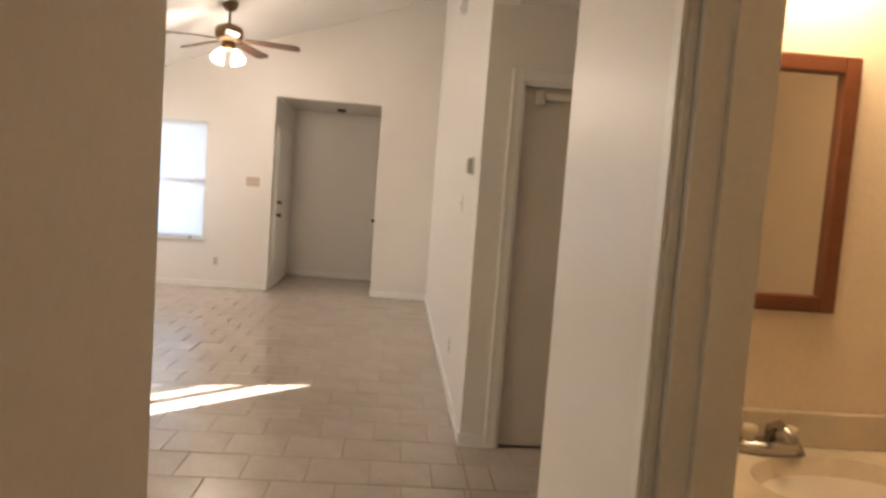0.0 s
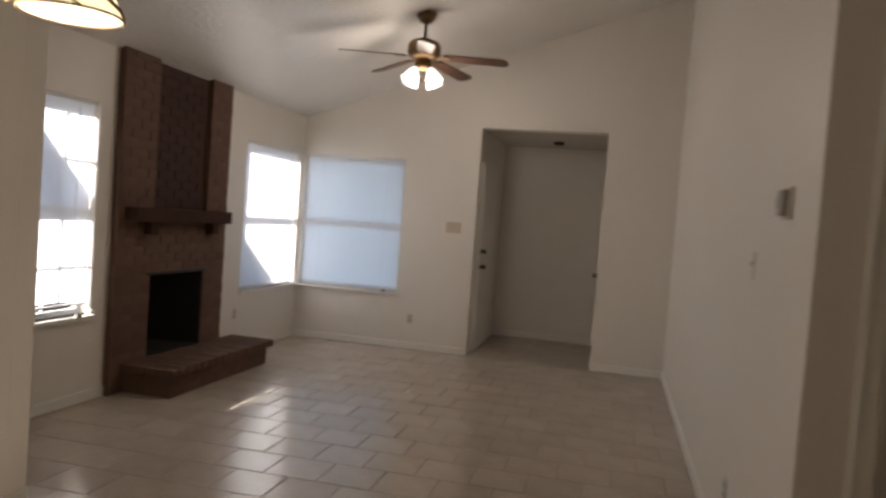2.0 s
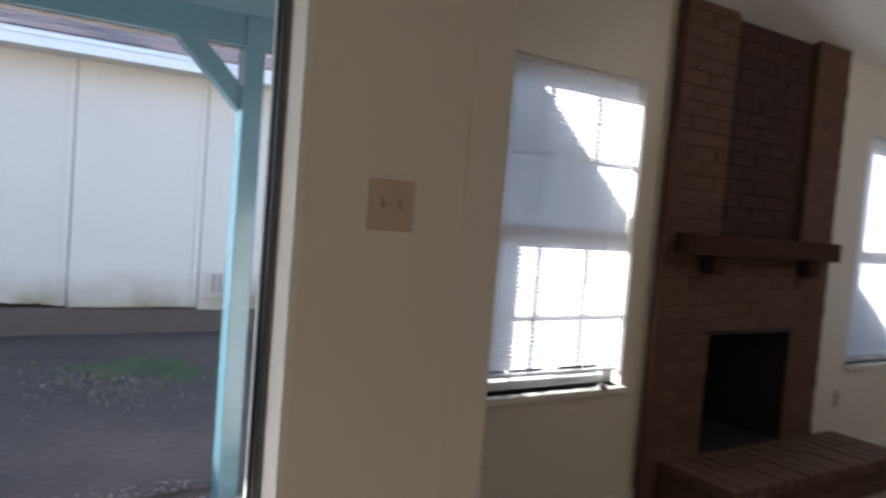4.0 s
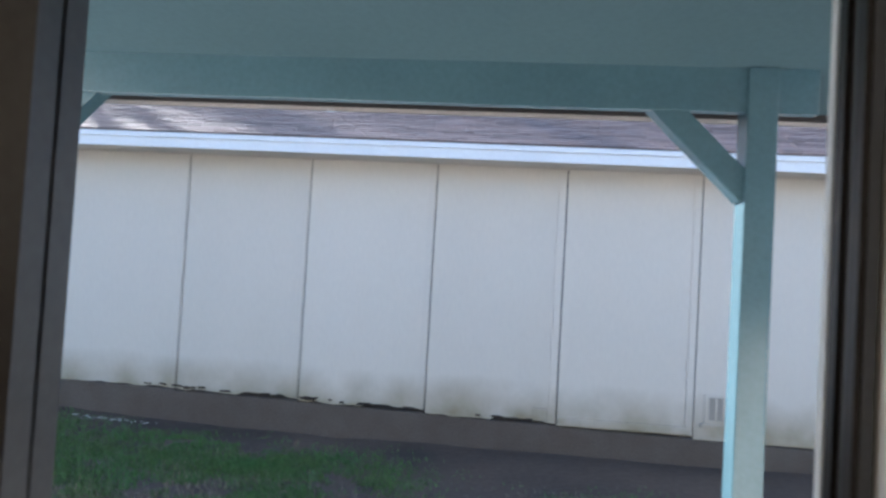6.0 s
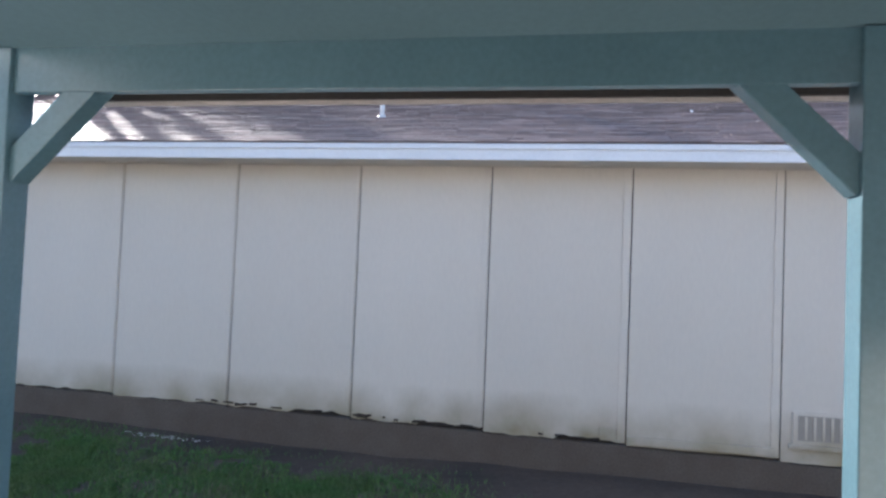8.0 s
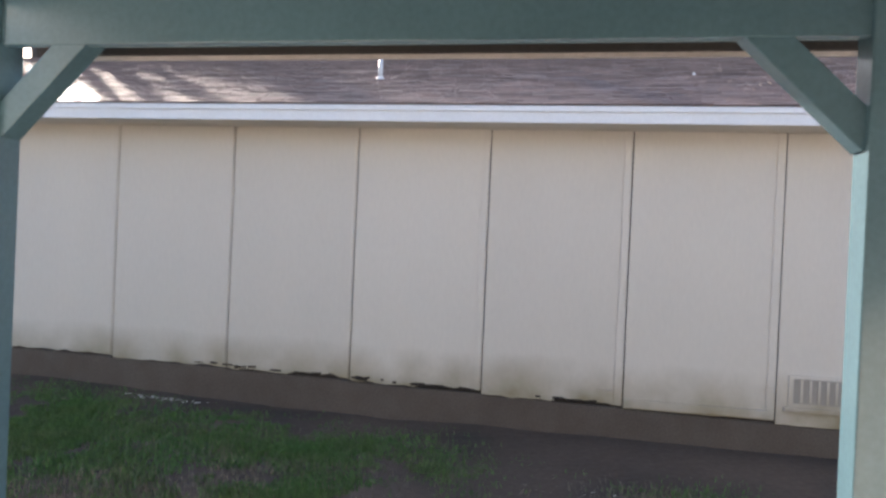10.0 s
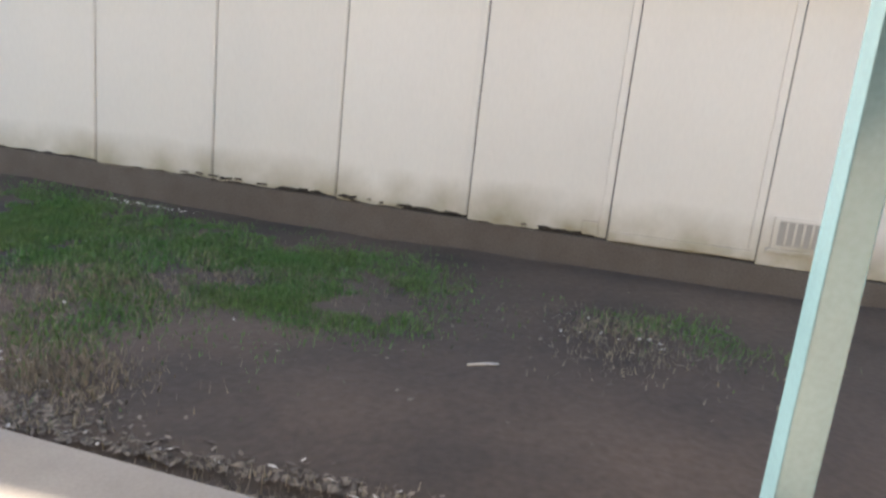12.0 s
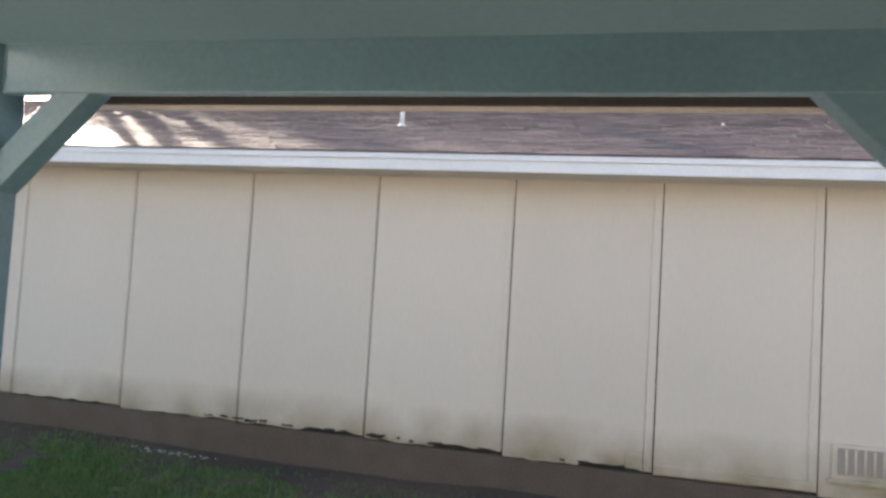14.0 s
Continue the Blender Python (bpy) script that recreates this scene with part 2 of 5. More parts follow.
def lathe(bm, profile, centre=(0, 0, 0), seg=24, m=None):
    """A profile of (radius, height) turned round the z axis."""
    rings, made = [], []
    for r, z in profile:
        ring = [bm.verts.new((centre[0] + r * math.cos(2 * math.pi * i / seg), centre[1] + r * math.sin(2 * math.pi * i / seg), centre[2] + z)) for i in range(seg)]
        rings.append(ring)
        made += ring
    for a, b in zip(rings, rings[1:]):
        for i in range(seg):
            bm.faces.new((a[i], a[(i + 1) % seg], b[(i + 1) % seg], b[i]))
    for ring in (rings[0], rings[-1]):
        if (ring[0].co - ring[seg // 2].co).length > 1e-4:
            bm.faces.new(ring)
    if m is not None:
        bmesh.ops.transform(bm, matrix=m, verts=made)


def tube(bm, points, radius, seg=8):
    """A round bar along points; radius may be a list."""
    radii = radius if isinstance(radius, (list, tuple)) else [radius] * len(points)
    pts = [Vector(p) for p in points]
    rings = []
    for i, p in enumerate(pts):
        way = (pts[min(i + 1, len(pts) - 1)] - pts[max(i - 1, 0)]).normalized()
        side = way.cross(Vector((0.31, 0.17, 0.93))).normalized()
        up = side.cross(way)
        rings.append([bm.verts.new(p + radii[i] * (math.cos(2 * math.pi * k / seg) * side + math.sin(2 * math.pi * k / seg) * up)) for k in range(seg)])
    for a, b in zip(rings, rings[1:]):
        for k in range(seg):
            bm.faces.new((a[k], a[(k + 1) % seg], b[(k + 1) % seg], b[k]))
    bm.faces.new(rings[0][::-1])
    bm.faces.new(rings[-1])


def finish(bm, bevel=0.0, smooth=False):
    if bevel:
        bmesh.ops.bevel(bm, geom=list(bm.edges), offset=bevel, segments=2, affect="EDGES", profile=0.6, clamp_overlap=True)
    bmesh.ops.recalc_face_normals(bm, faces=list(bm.faces))
    if smooth:
        for f in bm.faces:
            f.smooth = True


def part(name, bm, mat, parent=None, label="", bevel=0.0, smooth=False):
    """Links a bmesh as one mesh object, under a thing if one is given."""
    finish(bm, bevel, smooth)
    me = bpy.data.meshes.new(name)
    bm.to_mesh(me)
    bm.free()
    me.materials.append(mat)
    ob = new(name, me)
    if parent is not None:
        ob.parent = parent
    if label:
        ob["label"] = label
    return ob


def block(name, x0, y0, z0, x1, y1, z1, mat, parent=None, label="", bevel=0.0):
    bm = bmesh.new()
    box(bm, x0, y0, z0, x1, y1, z1)
    return part(name, bm, mat, parent, label, bevel)


def empty(name, label, category, group="", kind=""):
    return tagged(new(name), label, category, group, kind)


def structure(ob, label, category):
    return tagged(ob, label, category, kind="structure")


def wall_with_holes(name, axis, face, back, a0, a1, z0, z1, holes, mat, label):
    """A wall across an axis, from its inner face to its back, with holes (a0, a1, z0, z1) through it."""
    bm = bmesh.new()
    cuts = sorted({a0, a1, *[h[0] for h in holes], *[h[1] for h in holes]})
    lo, hi = min(face, back), max(face, back)
    for p, q in zip(cuts, cuts[1:]):
        spans, z = [], z0
        for h in sorted((h for h in holes if h[0] <= p + 1e-6 and h[1] >= q - 1e-6), key=lambda h: h[2]):
            if h[2] > z + 1e-6:
                spans.append((z, h[2]))
            z = h[3]
        if z < z1 - 1e-6:
            spans.append((z, z1))
        for s, e in spans:
            if axis == "x":
                box(bm, lo, p, s, hi, q, e)
            else:
                box(bm, p, lo, s, q, hi, e)
    bmesh.ops.remove_doubles(bm, verts=list(bm.verts), dist=1e-5)
    return structure(part(name, bm, mat), label, "wall")


# ---- plan ----
XW, XD, XR = -2.66, -1.70, 1.40            # window wall, patio door wall, long plain wall
YF, YJ, YDOOR = 8.90, 4.10, 3.64           # far wall, jog, garage door wall
HALL_X, HALL_Y, HALL_END = 0.75, 0.40, 1.60
DOOR0, DOOR1, DOOR_H = 2.46, 3.55, 2.05    # patio door opening
W_BOT, W_TOP = 0.607, 2.065
W1 = (4.69, 5.62)
W2 = (7.64, 8.86)
W3 = (-2.625, -1.45)
ALC = (-0.63, 0.68, 2.44)
ALC_BACK = 10.56
SLAB_Z, YARD_Z = -0.04, -0.15


def vault(x):
    return 2.48 + 0.333 * (x - XW)


# ---- structure: the house ----
wall_with_holes("wall_west", "x", XW, XW - 0.16, 4.471, YF + 0.16, -0.1, 2.60, [(*W1, W_BOT, W_TOP), (6.185, 6.915, 0.215, 0.862), (*W2, W_BOT, W_TOP)], M_WALL,
                "cream painted plaster wall with two windows")
bm = bmesh.new()
prism(bm, [(XD - 0.001, YJ), (XW, 4.47), (XW - 0.16, 4.47), (XW - 0.16, 4.33), (XD - 0.15, 3.985), (XD - 0.15, YJ - 0.08)], -0.1, 2.95, "z")
structure(part("wall_jog", bm, M_WALL), "cream painted angled return wall beside the patio door", "wall")
wall_with_holes("wall_patio_door", "x", XD, XD - 0.15, HALL_Y - 0.14, 3.98, -0.1, 2.95, [(DOOR0, DOOR1, -0.1, DOOR_H)], M_WALL,
                "cream painted wall with a wide patio door opening")
block("wall_pier", XD - 0.149, 3.981, -0.1, XD, YJ - 0.002, 2.95, M_WALL)
tagged(bpy.data.objects["wall_pier"], "cream painted end of the wall beside the patio door", "wall", kind="structure")
wall_with_holes("wall_north", "y", YF, YF + 0.16, XW - 0.16, XR + 0.14, -0.1, 4.0, [(*W3, W_BOT, W_TOP), (ALC[0], ALC[1], -0.1, ALC[2])], M_WALL,
                "cream painted far wall with a window and an entry alcove")
wall_with_holes("wall_east", "x", XR, XR + 0.14, HALL_END, YF, -0.1, 4.0, [(HALL_END, YDOOR, -0.1, 2.44)], M_WALL,
                "long plain cream wall above and beyond a side passage")
wall_with_holes("wall_hall_right", "x", XR, XR + 0.12, -1.6, HALL_END, -0.1, 2.60, [(0.02, 0.80, -0.1, 2.04)], M_WALL,
                "cream hallway wall with a bathroom doorway")
wall_with_holes("wall_hall_left", "x", HALL_X, HALL_X - 0.12, -1.6, HALL_Y, -0.1, 2.60, [], M_WALL, "cream hallway wall ending at the dining area")
wall_with_holes("wall_south", "y", HALL_Y, HALL_Y - 0.14, XD, HALL_X - 0.12, -0.1, 4.0, [], M_WALL, "cream painted wall of the dining area")
block("wall_over_hall", HALL_X - 0.12, HALL_Y - 0.14, 2.60, XR + 0.14, HALL_Y, 4.0, M_WALL)
tagged(bpy.data.objects["wall_over_hall"], "cream painted wall above the hallway opening", "wall", kind="structure")
block("wall_hall_upper", XR, HALL_Y, 2.60, XR + 0.14, HALL_END, 4.0, M_WALL)
tagged(bpy.data.objects["wall_hall_upper"], "cream painted upper wall", "wall", kind="structure")
block("wall_hall_end", HALL_X, -1.74, -0.1, XR, -1.6, 2.60, M_WALL)
tagged(bpy.data.objects["wall_hall_end"], "plain cream wall closing the hallway", "wall", kind="structure")

# garage passage beside the hall
wall_with_holes("wall_garage_door", "y", YDOOR, YDOOR + 0.12, XR + 0.14, 2.90, -0.1, 2.60, [(1.60, 2.42, -0.1, 2.04)], M_WALL,
                "cream wall of the side passage with a closed door")
block("wall_pass_edge", XR + 0.002, YDOOR + 0.002, -0.1, XR + 0.14, YDOOR + 0.12, 2.43, M_WALL)
tagged(bpy.data.objects["wall_pass_edge"], "cream painted wall corner of the passage", "wall", kind="structure")
block("wall_pass_end", 2.90, 1.44, -0.1, 3.02, YDOOR + 0.12, 2.60, M_WALL)
tagged(bpy.data.objects["wall_pass_end"], "plain cream wall closing the passage", "wall", kind="structure")

# entry alcove
for n, (x0, y0, x1, y1) in (("wall_alcove_west", (ALC[0] - 0.12, YF + 0.16, ALC[0], ALC_BACK)), ("wall_alcove_east", (ALC[1], YF + 0.16, ALC[1] + 0.12, ALC_BACK)),
                           ("wall_alcove_back", (ALC[0] - 0.12, ALC_BACK, ALC[1] + 0.12, ALC_BACK + 0.12))):
    structure(block(n, x0, y0, -0.1, x1, y1, 2.56, M_WALL), "cream painted wall of the shallow entry alcove", "wall")

# ceilings
bm = bmesh.new()
xs0, xs1 = XW - 0.16, XR + 0.14
prism(bm, [(xs0, vault(xs0)), (xs1, vault(xs1)), (xs1, vault(xs1) + 0.16), (xs0, vault(xs0) + 0.16)], HALL_Y - 0.14, YF + 0.16, "y")
structure(part("ceiling", bm, M_CEIL), "white textured vaulted ceiling rising from the window wall", "ceiling")
block("ceiling_hall", HALL_X - 0.12, -1.74, 2.44, XR, HALL_Y, 2.59, M_CEIL)
block("ceiling_passage", XR + 0.001, HALL_END - 0.19, 2.445, 3.02, YDOOR + 0.12, 2.6, M_CEIL)
block("ceiling_alcove", ALC[0], YF + 0.005, ALC[2] + 0.004, ALC[1], ALC_BACK, ALC[2] + 0.1, M_CEIL)
block("ceiling_bathroom", XR + 0.12, -0.6, 2.44, 3.02, 1.45, 2.56, M_CEIL)
for n in ("ceiling_hall", "ceiling_passage", "ceiling_alcove", "ceiling_bathroom"):
    tagged(bpy.data.objects[n], "flat white painted ceiling", "ceiling", kind="structure")

# house roof and end walls, outside
for n, xa, ya, yb in (("roof_south", XD - 0.19, -1.95, YJ - 0.05), ("roof_north", XW - 0.22, YJ - 0.05, ALC_BACK + 0.3)):
    bm = bmesh.new()
    ridge = 1.54
    prism(bm, [(xa, vault(xa) + 0.165), (ridge, vault(ridge) + 0.165), (3.40, vault(ridge) + 0.165 - 0.333 * 1.86), (3.40, vault(ridge) + 0.26 - 0.333 * 1.86), (ridge, vault(ridge) + 0.28), (xa, vault(xa) + 0.26)], ya, yb, "y")
    structure(part(n, bm, M_SHINGLE), "brown shingle roof of the house", "roof")
block("wall_outer_east", 3.022, -1.74, -0.3, 3.14, ALC_BACK + 0.12, 3.40, M_SIDING)
block("wall_outer_south", HALL_X - 0.12, -1.86, -0.3, 3.14, -1.742, 3.40, M_SIDING)
block("wall_outer_north", ALC[1] + 0.122, ALC_BACK, -0.3, 3.02, ALC_BACK + 0.12, 3.40, M_SIDING)
for n in ("wall_outer_east", "wall_outer_south", "wall_outer_north"):
    tagged(bpy.data.objects[n], "plain painted outer wall of the house", "wall", kind="structure")

# floor bed under the tiles; the tiles come last
bm = bmesh.new()
prism(bm, [(XW - 0.16, 4.48), (XD - 0.15, 3.98), (XD - 0.15, HALL_Y - 0.14), (HALL_X - 0.12, HALL_Y - 0.14), (HALL_X - 0.12, -1.74), (3.02, -1.74),
           (3.02, ALC_BACK + 0.12), (XW - 0.16, ALC_BACK + 0.12)], -0.16, -0.006, "z")
floor = structure(part("floor", bm, M_GROUT), "beige ceramic tile floor in running bond with dark joints", "floor")

# baseboards
def baseboard(x0, y0, x1, y1, label="cream painted baseboard"):
    structure(block("baseboard", min(x0, x1), min(y0, y1), 0.0, max(x0, x1), max(y0, y1), 0.075, M_TRIM, bevel=0.004), label, "baseboard")


baseboard(XR - 0.012, YDOOR, XR, YF)
baseboard(XW + 0.012, YF - 0.012, ALC[0], YF)
baseboard(ALC[1], YF - 0.012, XR - 0.012, YF)
baseboard(XW, 7.40, XW + 0.012, YF)
baseboard(XW, 4.48, XW + 0.012, 5.80)
baseboard(XD, DOOR1 + 0.02, XD + 0.012, YJ)
baseboard(XR, YDOOR - 0.012, 1.535, YDOOR)
baseboard(XR - 0.012, 0.87, XR, HALL_END)
baseboard(ALC[0], ALC_BACK - 0.012, ALC[1], ALC_BACK)
baseboard(ALC[1] - 0.012, YF + 0.16, ALC[1], ALC_BACK - 0.012)


# ---- windows ----
def window(name, axis, face, out, a0, a1, label, muntins=True, tilt=62, gap=0.004):
    """A single-hung window in a wall: frame, two sashes with bars, panes, sill and a lowered mini blind."""
    thing = structure(new(name), label, "window")

    def blk(nm, a, b, d0, d1, z0, z1, mat, par=thing, bev=0.0, lab=""):
        # d: depth from the inner face towards the outside
        f0, f1 = face + out * d0, face + out * d1
        if axis == "x":
            return block(nm, min(f0, f1), a, z0, max(f0, f1), b, z1, mat, par, lab, bev)
        return block(nm, a, min(f0, f1), z0, b, max(f0, f1), z1, mat, par, lab, bev)

    fr = 0.035
    blk("frame_side", a0, a0 + fr, 0.09, 0.15, W_BOT, W_TOP, M_ALUWHITE)
    blk("frame_side", a1 - fr, a1, 0.09, 0.15, W_BOT, W_TOP, M_ALUWHITE)
    blk("frame_head", a0 + fr, a1 - fr, 0.09, 0.15, W_TOP - fr, W_TOP, M_ALUWHITE)
    blk("frame_foot", a0 + fr, a1 - fr, 0.09, 0.15, W_BOT, W_BOT + fr, M_ALUWHITE)
    mid = 0.5 * (W_BOT + W_TOP) + 0.005
    blk("meeting_rail", a0 + fr, a1 - fr, 0.085, 0.135, mid - 0.025, mid + 0.025, M_ALUWHITE)
    blk("sill", a0 - 0.02, a1 + 0.02, -0.035, 0.09, W_BOT - 0.030, W_BOT, M_TRIM, bev=0.005)
    for z0, z1 in ((W_BOT + fr, mid - 0.025), (mid + 0.025, W_TOP - fr)):
        p = blk("pane", a0 + fr, a1 - fr, 0.112, 0.116, z0, z1, M_GLASS)
        p.visible_shadow = False
        if muntins:
            for k in (1, 2):
                c = a0 + fr + (a1 - a0 - 2 * fr) * k / 3
                blk("muntin", c - 0.009, c + 0.009, 0.100, 0.111, z0, z1, M_ALUWHITE)
            zc = 0.5 * (z0 + z1)
            blk("muntin", a0 + fr, a1 - fr, 0.098, 0.1095, zc - 0.009, zc + 0.009, M_ALUWHITE)
    # blind
    blind = blk("blind_headrail", a0 + 0.01, a1 - 0.01, 0.02, 0.05, W_TOP - 0.022, W_TOP - 0.002, M_ALUWHITE, bev=0.003)
    bm = bmesh.new()
    z, low = W_TOP - 0.034, W_BOT + 0.03 + gap
    while z > low:
        half, th = 0.0125, radians(tilt)
        dd, dz = half * math.cos(th), half * math.sin(th)
        c = 0.035
        quad = [(a0 + 0.015, c - dd, z + dz), (a1 - 0.015, c - dd, z + dz), (a1 - 0.015, c + dd, z - dz), (a0 + 0.015, c + dd, z - dz)]
        pts = [((face + out * d, a, h) if axis == "x" else (a, face + out * d, h)) for a, d, h in quad]
        bm.faces.new([bm.verts.new(p) for p in pts])
        z -= 0.0205
    slats = part("slat", bm, M_SLAT, thing, "white mini blind slats")
    slats["kind"] = "stuff"
    blk("blind_bottom_rail", a0 + 0.012, a1 - 0.012, 0.022, 0.048, low - 0.027, low - 0.012, M_ALUWHITE, bev=0.003)
    for k in (0.18, 0.82):
        c = a0 + (a1 - a0) * k
        blk("blind_cord", c - 0.0015, c + 0.0015, 0.018, 0.0205, low - 0.01, W_TOP - 0.03, M_ALUWHITE)
    blk("blind_clip", a1 - 0.17, a1 - 0.13, -0.045, -0.02, W_BOT - 0.002, W_BOT + 0.022, M_GREY)
    return thing


window("window_1", "x", XW, -1, *W1, "white single-hung window with half-open mini blinds and grid bars", tilt=64, gap=0.066)
window("window_2", "x", XW, -1, *W2, "bright white corner window with a mini blind", muntins=False, tilt=60)
window("window_3", "y", YF, 1, *W3, "white corner window with a closed mini blind", muntins=False, tilt=70)


# ---- patio door ----
def patio_door():
    thing = structure(new("door_patio"), "dark aluminium sliding glass patio door, slid open", "door")
    x0, x1 = XD - 0.14, XD - 0.02
    block("jamb", x0, DOOR1 - 0.012, 0.0, x0 + 0.062, DOOR1 - 0.002, DOOR_H - 0.002, M_ALU, thing)
    # white against the dark jamb: the sunlit outer edge is put in by colour
    block("sunlit_fin", x0 - 0.012, DOOR1 - 0.014, 0.0, x0, DOOR1 - 0.002, DOOR_H - 0.002, M_ALUWHITE, thing, "pale fin coloured as the sunlit outer edge of the jamb")
    block("jamb", x0, DOOR0 + 0.002, 0.0, x1, DOOR0 + 0.035, DOOR_H - 0.002, M_ALUWHITE, thing)
    block("head", x0, DOOR0 + 0.035, DOOR_H - 0.04, x1, DOOR1 - 0.035, DOOR_H - 0.002, M_ALUWHITE, thing)
    block("sill_track", x0, DOOR0 + 0.002, -0.02, x1, DOOR1 - 0.002, 0.012, M_ALU, thing)
    block("track_rail", x0 + 0.035, DOOR0 + 0.035, 0.012, x0 + 0.041, DOOR1 - 0.035, 0.024, M_ALU, thing)
    block("weather_strip", x0 + 0.012, DOOR1 - 0.017, 0.012, x0 + 0.026, DOOR1 - 0.012, DOOR_H - 0.04, M_DKMETAL, thing)
    block("interlock", x0 + 0.046, DOOR1 - 0.017, 0.012, x0 + 0.060, DOOR1 - 0.012, DOOR_H - 0.04, M_DKMETAL, thing)
    for dx, y0, y1 in ((0.025, DOOR0 + 0.035, 2.875), (0.075, DOOR0 + 0.05, 2.885)):
        xa, xb = x0 + dx, x0 + dx + 0.03
        p = block("sash_stile", xa, y0, 0.026, xb, y0 + 0.035, DOOR_H - 0.045, M_ALU, thing)
        block("sash_stile", xa, y1 - 0.035, 0.026, xb, y1, DOOR_H - 0.045, M_ALU, thing)
        block("sash_rail", xa, y0 + 0.035, 0.026, xb, y1 - 0.035, 0.10, M_ALU, thing)
        block("sash_rail", xa, y0 + 0.035, DOOR_H - 0.11, xb, y1 - 0.035, DOOR_H - 0.045, M_ALU, thing)
        g = block("pane", xa + 0.012, y0 + 0.035, 0.10, xa + 0.018, y1 - 0.035, DOOR_H - 0.11, M_GLASS, thing)
        g.visible_shadow = False
    block("trim", XD, DOOR1, 0.0, XD + 0.012, DOOR1 + 0.018, DOOR_H, M_TRIM, thing)


patio_door()


# ---- garage door in the passage, with closer ----
def garage_door():
    thing = structure(new("door_garage"), "beige flush door with a closer bar, shut", "door")
    a0, a1, top = 1.60, 2.42, 2.04
    block("leaf", a0 + 0.02, YDOOR + 0.03, 0.01, a1 - 0.02, YDOOR + 0.07, top - 0.02, M_DOOR, thing, bevel=0.002)
    block("jamb", a0, YDOOR + 0.001, 0, a0 + 0.018, YDOOR + 0.12, top, M_TRIM, thing)
    block("jamb", a1 - 0.018, YDOOR + 0.001, 0, a1, YDOOR + 0.12, top, M_TRIM, thing)
    block("head_jamb", a0 + 0.018, YDOOR + 0.001, top - 0.018, a1 - 0.018, YDOOR + 0.12, top, M_TRIM, thing)
    for x0, x1 in ((a0 - 0.065, a0), (a1, a1 + 0.065)):
        c = block("casing", x0, YDOOR - 0.016, 0, x1, YDOOR, top + 0.065, M_TRIM, thing, bevel=0.005)
        block("casing_bead", x0 + 0.006, YDOOR - 0.022, 0, x0 + 0.022, YDOOR - 0.016, top + 0.06, M_TRIM, thing, bevel=0.003)
    block("casing", a0, YDOOR - 0.016, top, a1, YDOOR, top + 0.065, M_TRIM, thing, bevel=0.005)
    block("closer_body", a0 + 0.078, YDOOR - 0.03, top - 0.118, a0 + 0.118, YDOOR + 0.03, top - 0.045, M_IVORY, thing, "pale door closer housing", bevel=0.006)
    bm = bmesh.new()
    tube(bm, [(a0 + 0.11, YDOOR - 0.005, top - 0.07), (a0 + 0.60, YDOOR + 0.015, top - 0.075)], 0.02, 10)
    part("closer_tube", bm, M_IVORY, thing, smooth=True)
    for z in (0.95, 1.12):
        bm = bmesh.new()
        lathe(bm, [(0.0, 0.05), (0.022, 0.048), (0.028, 0.032), (0.02, 0.012), (0.030, 0.004), (0.030, 0.0)], seg=18,
              m=Matrix.Translation((a1 - 0.09, YDOOR + 0.03, z)) @ Matrix.Rotation(radians(90), 4, "X"))
        part("door_knob" if z < 1 else "deadbolt", bm, M_BRASS, thing, smooth=True)


garage_door()


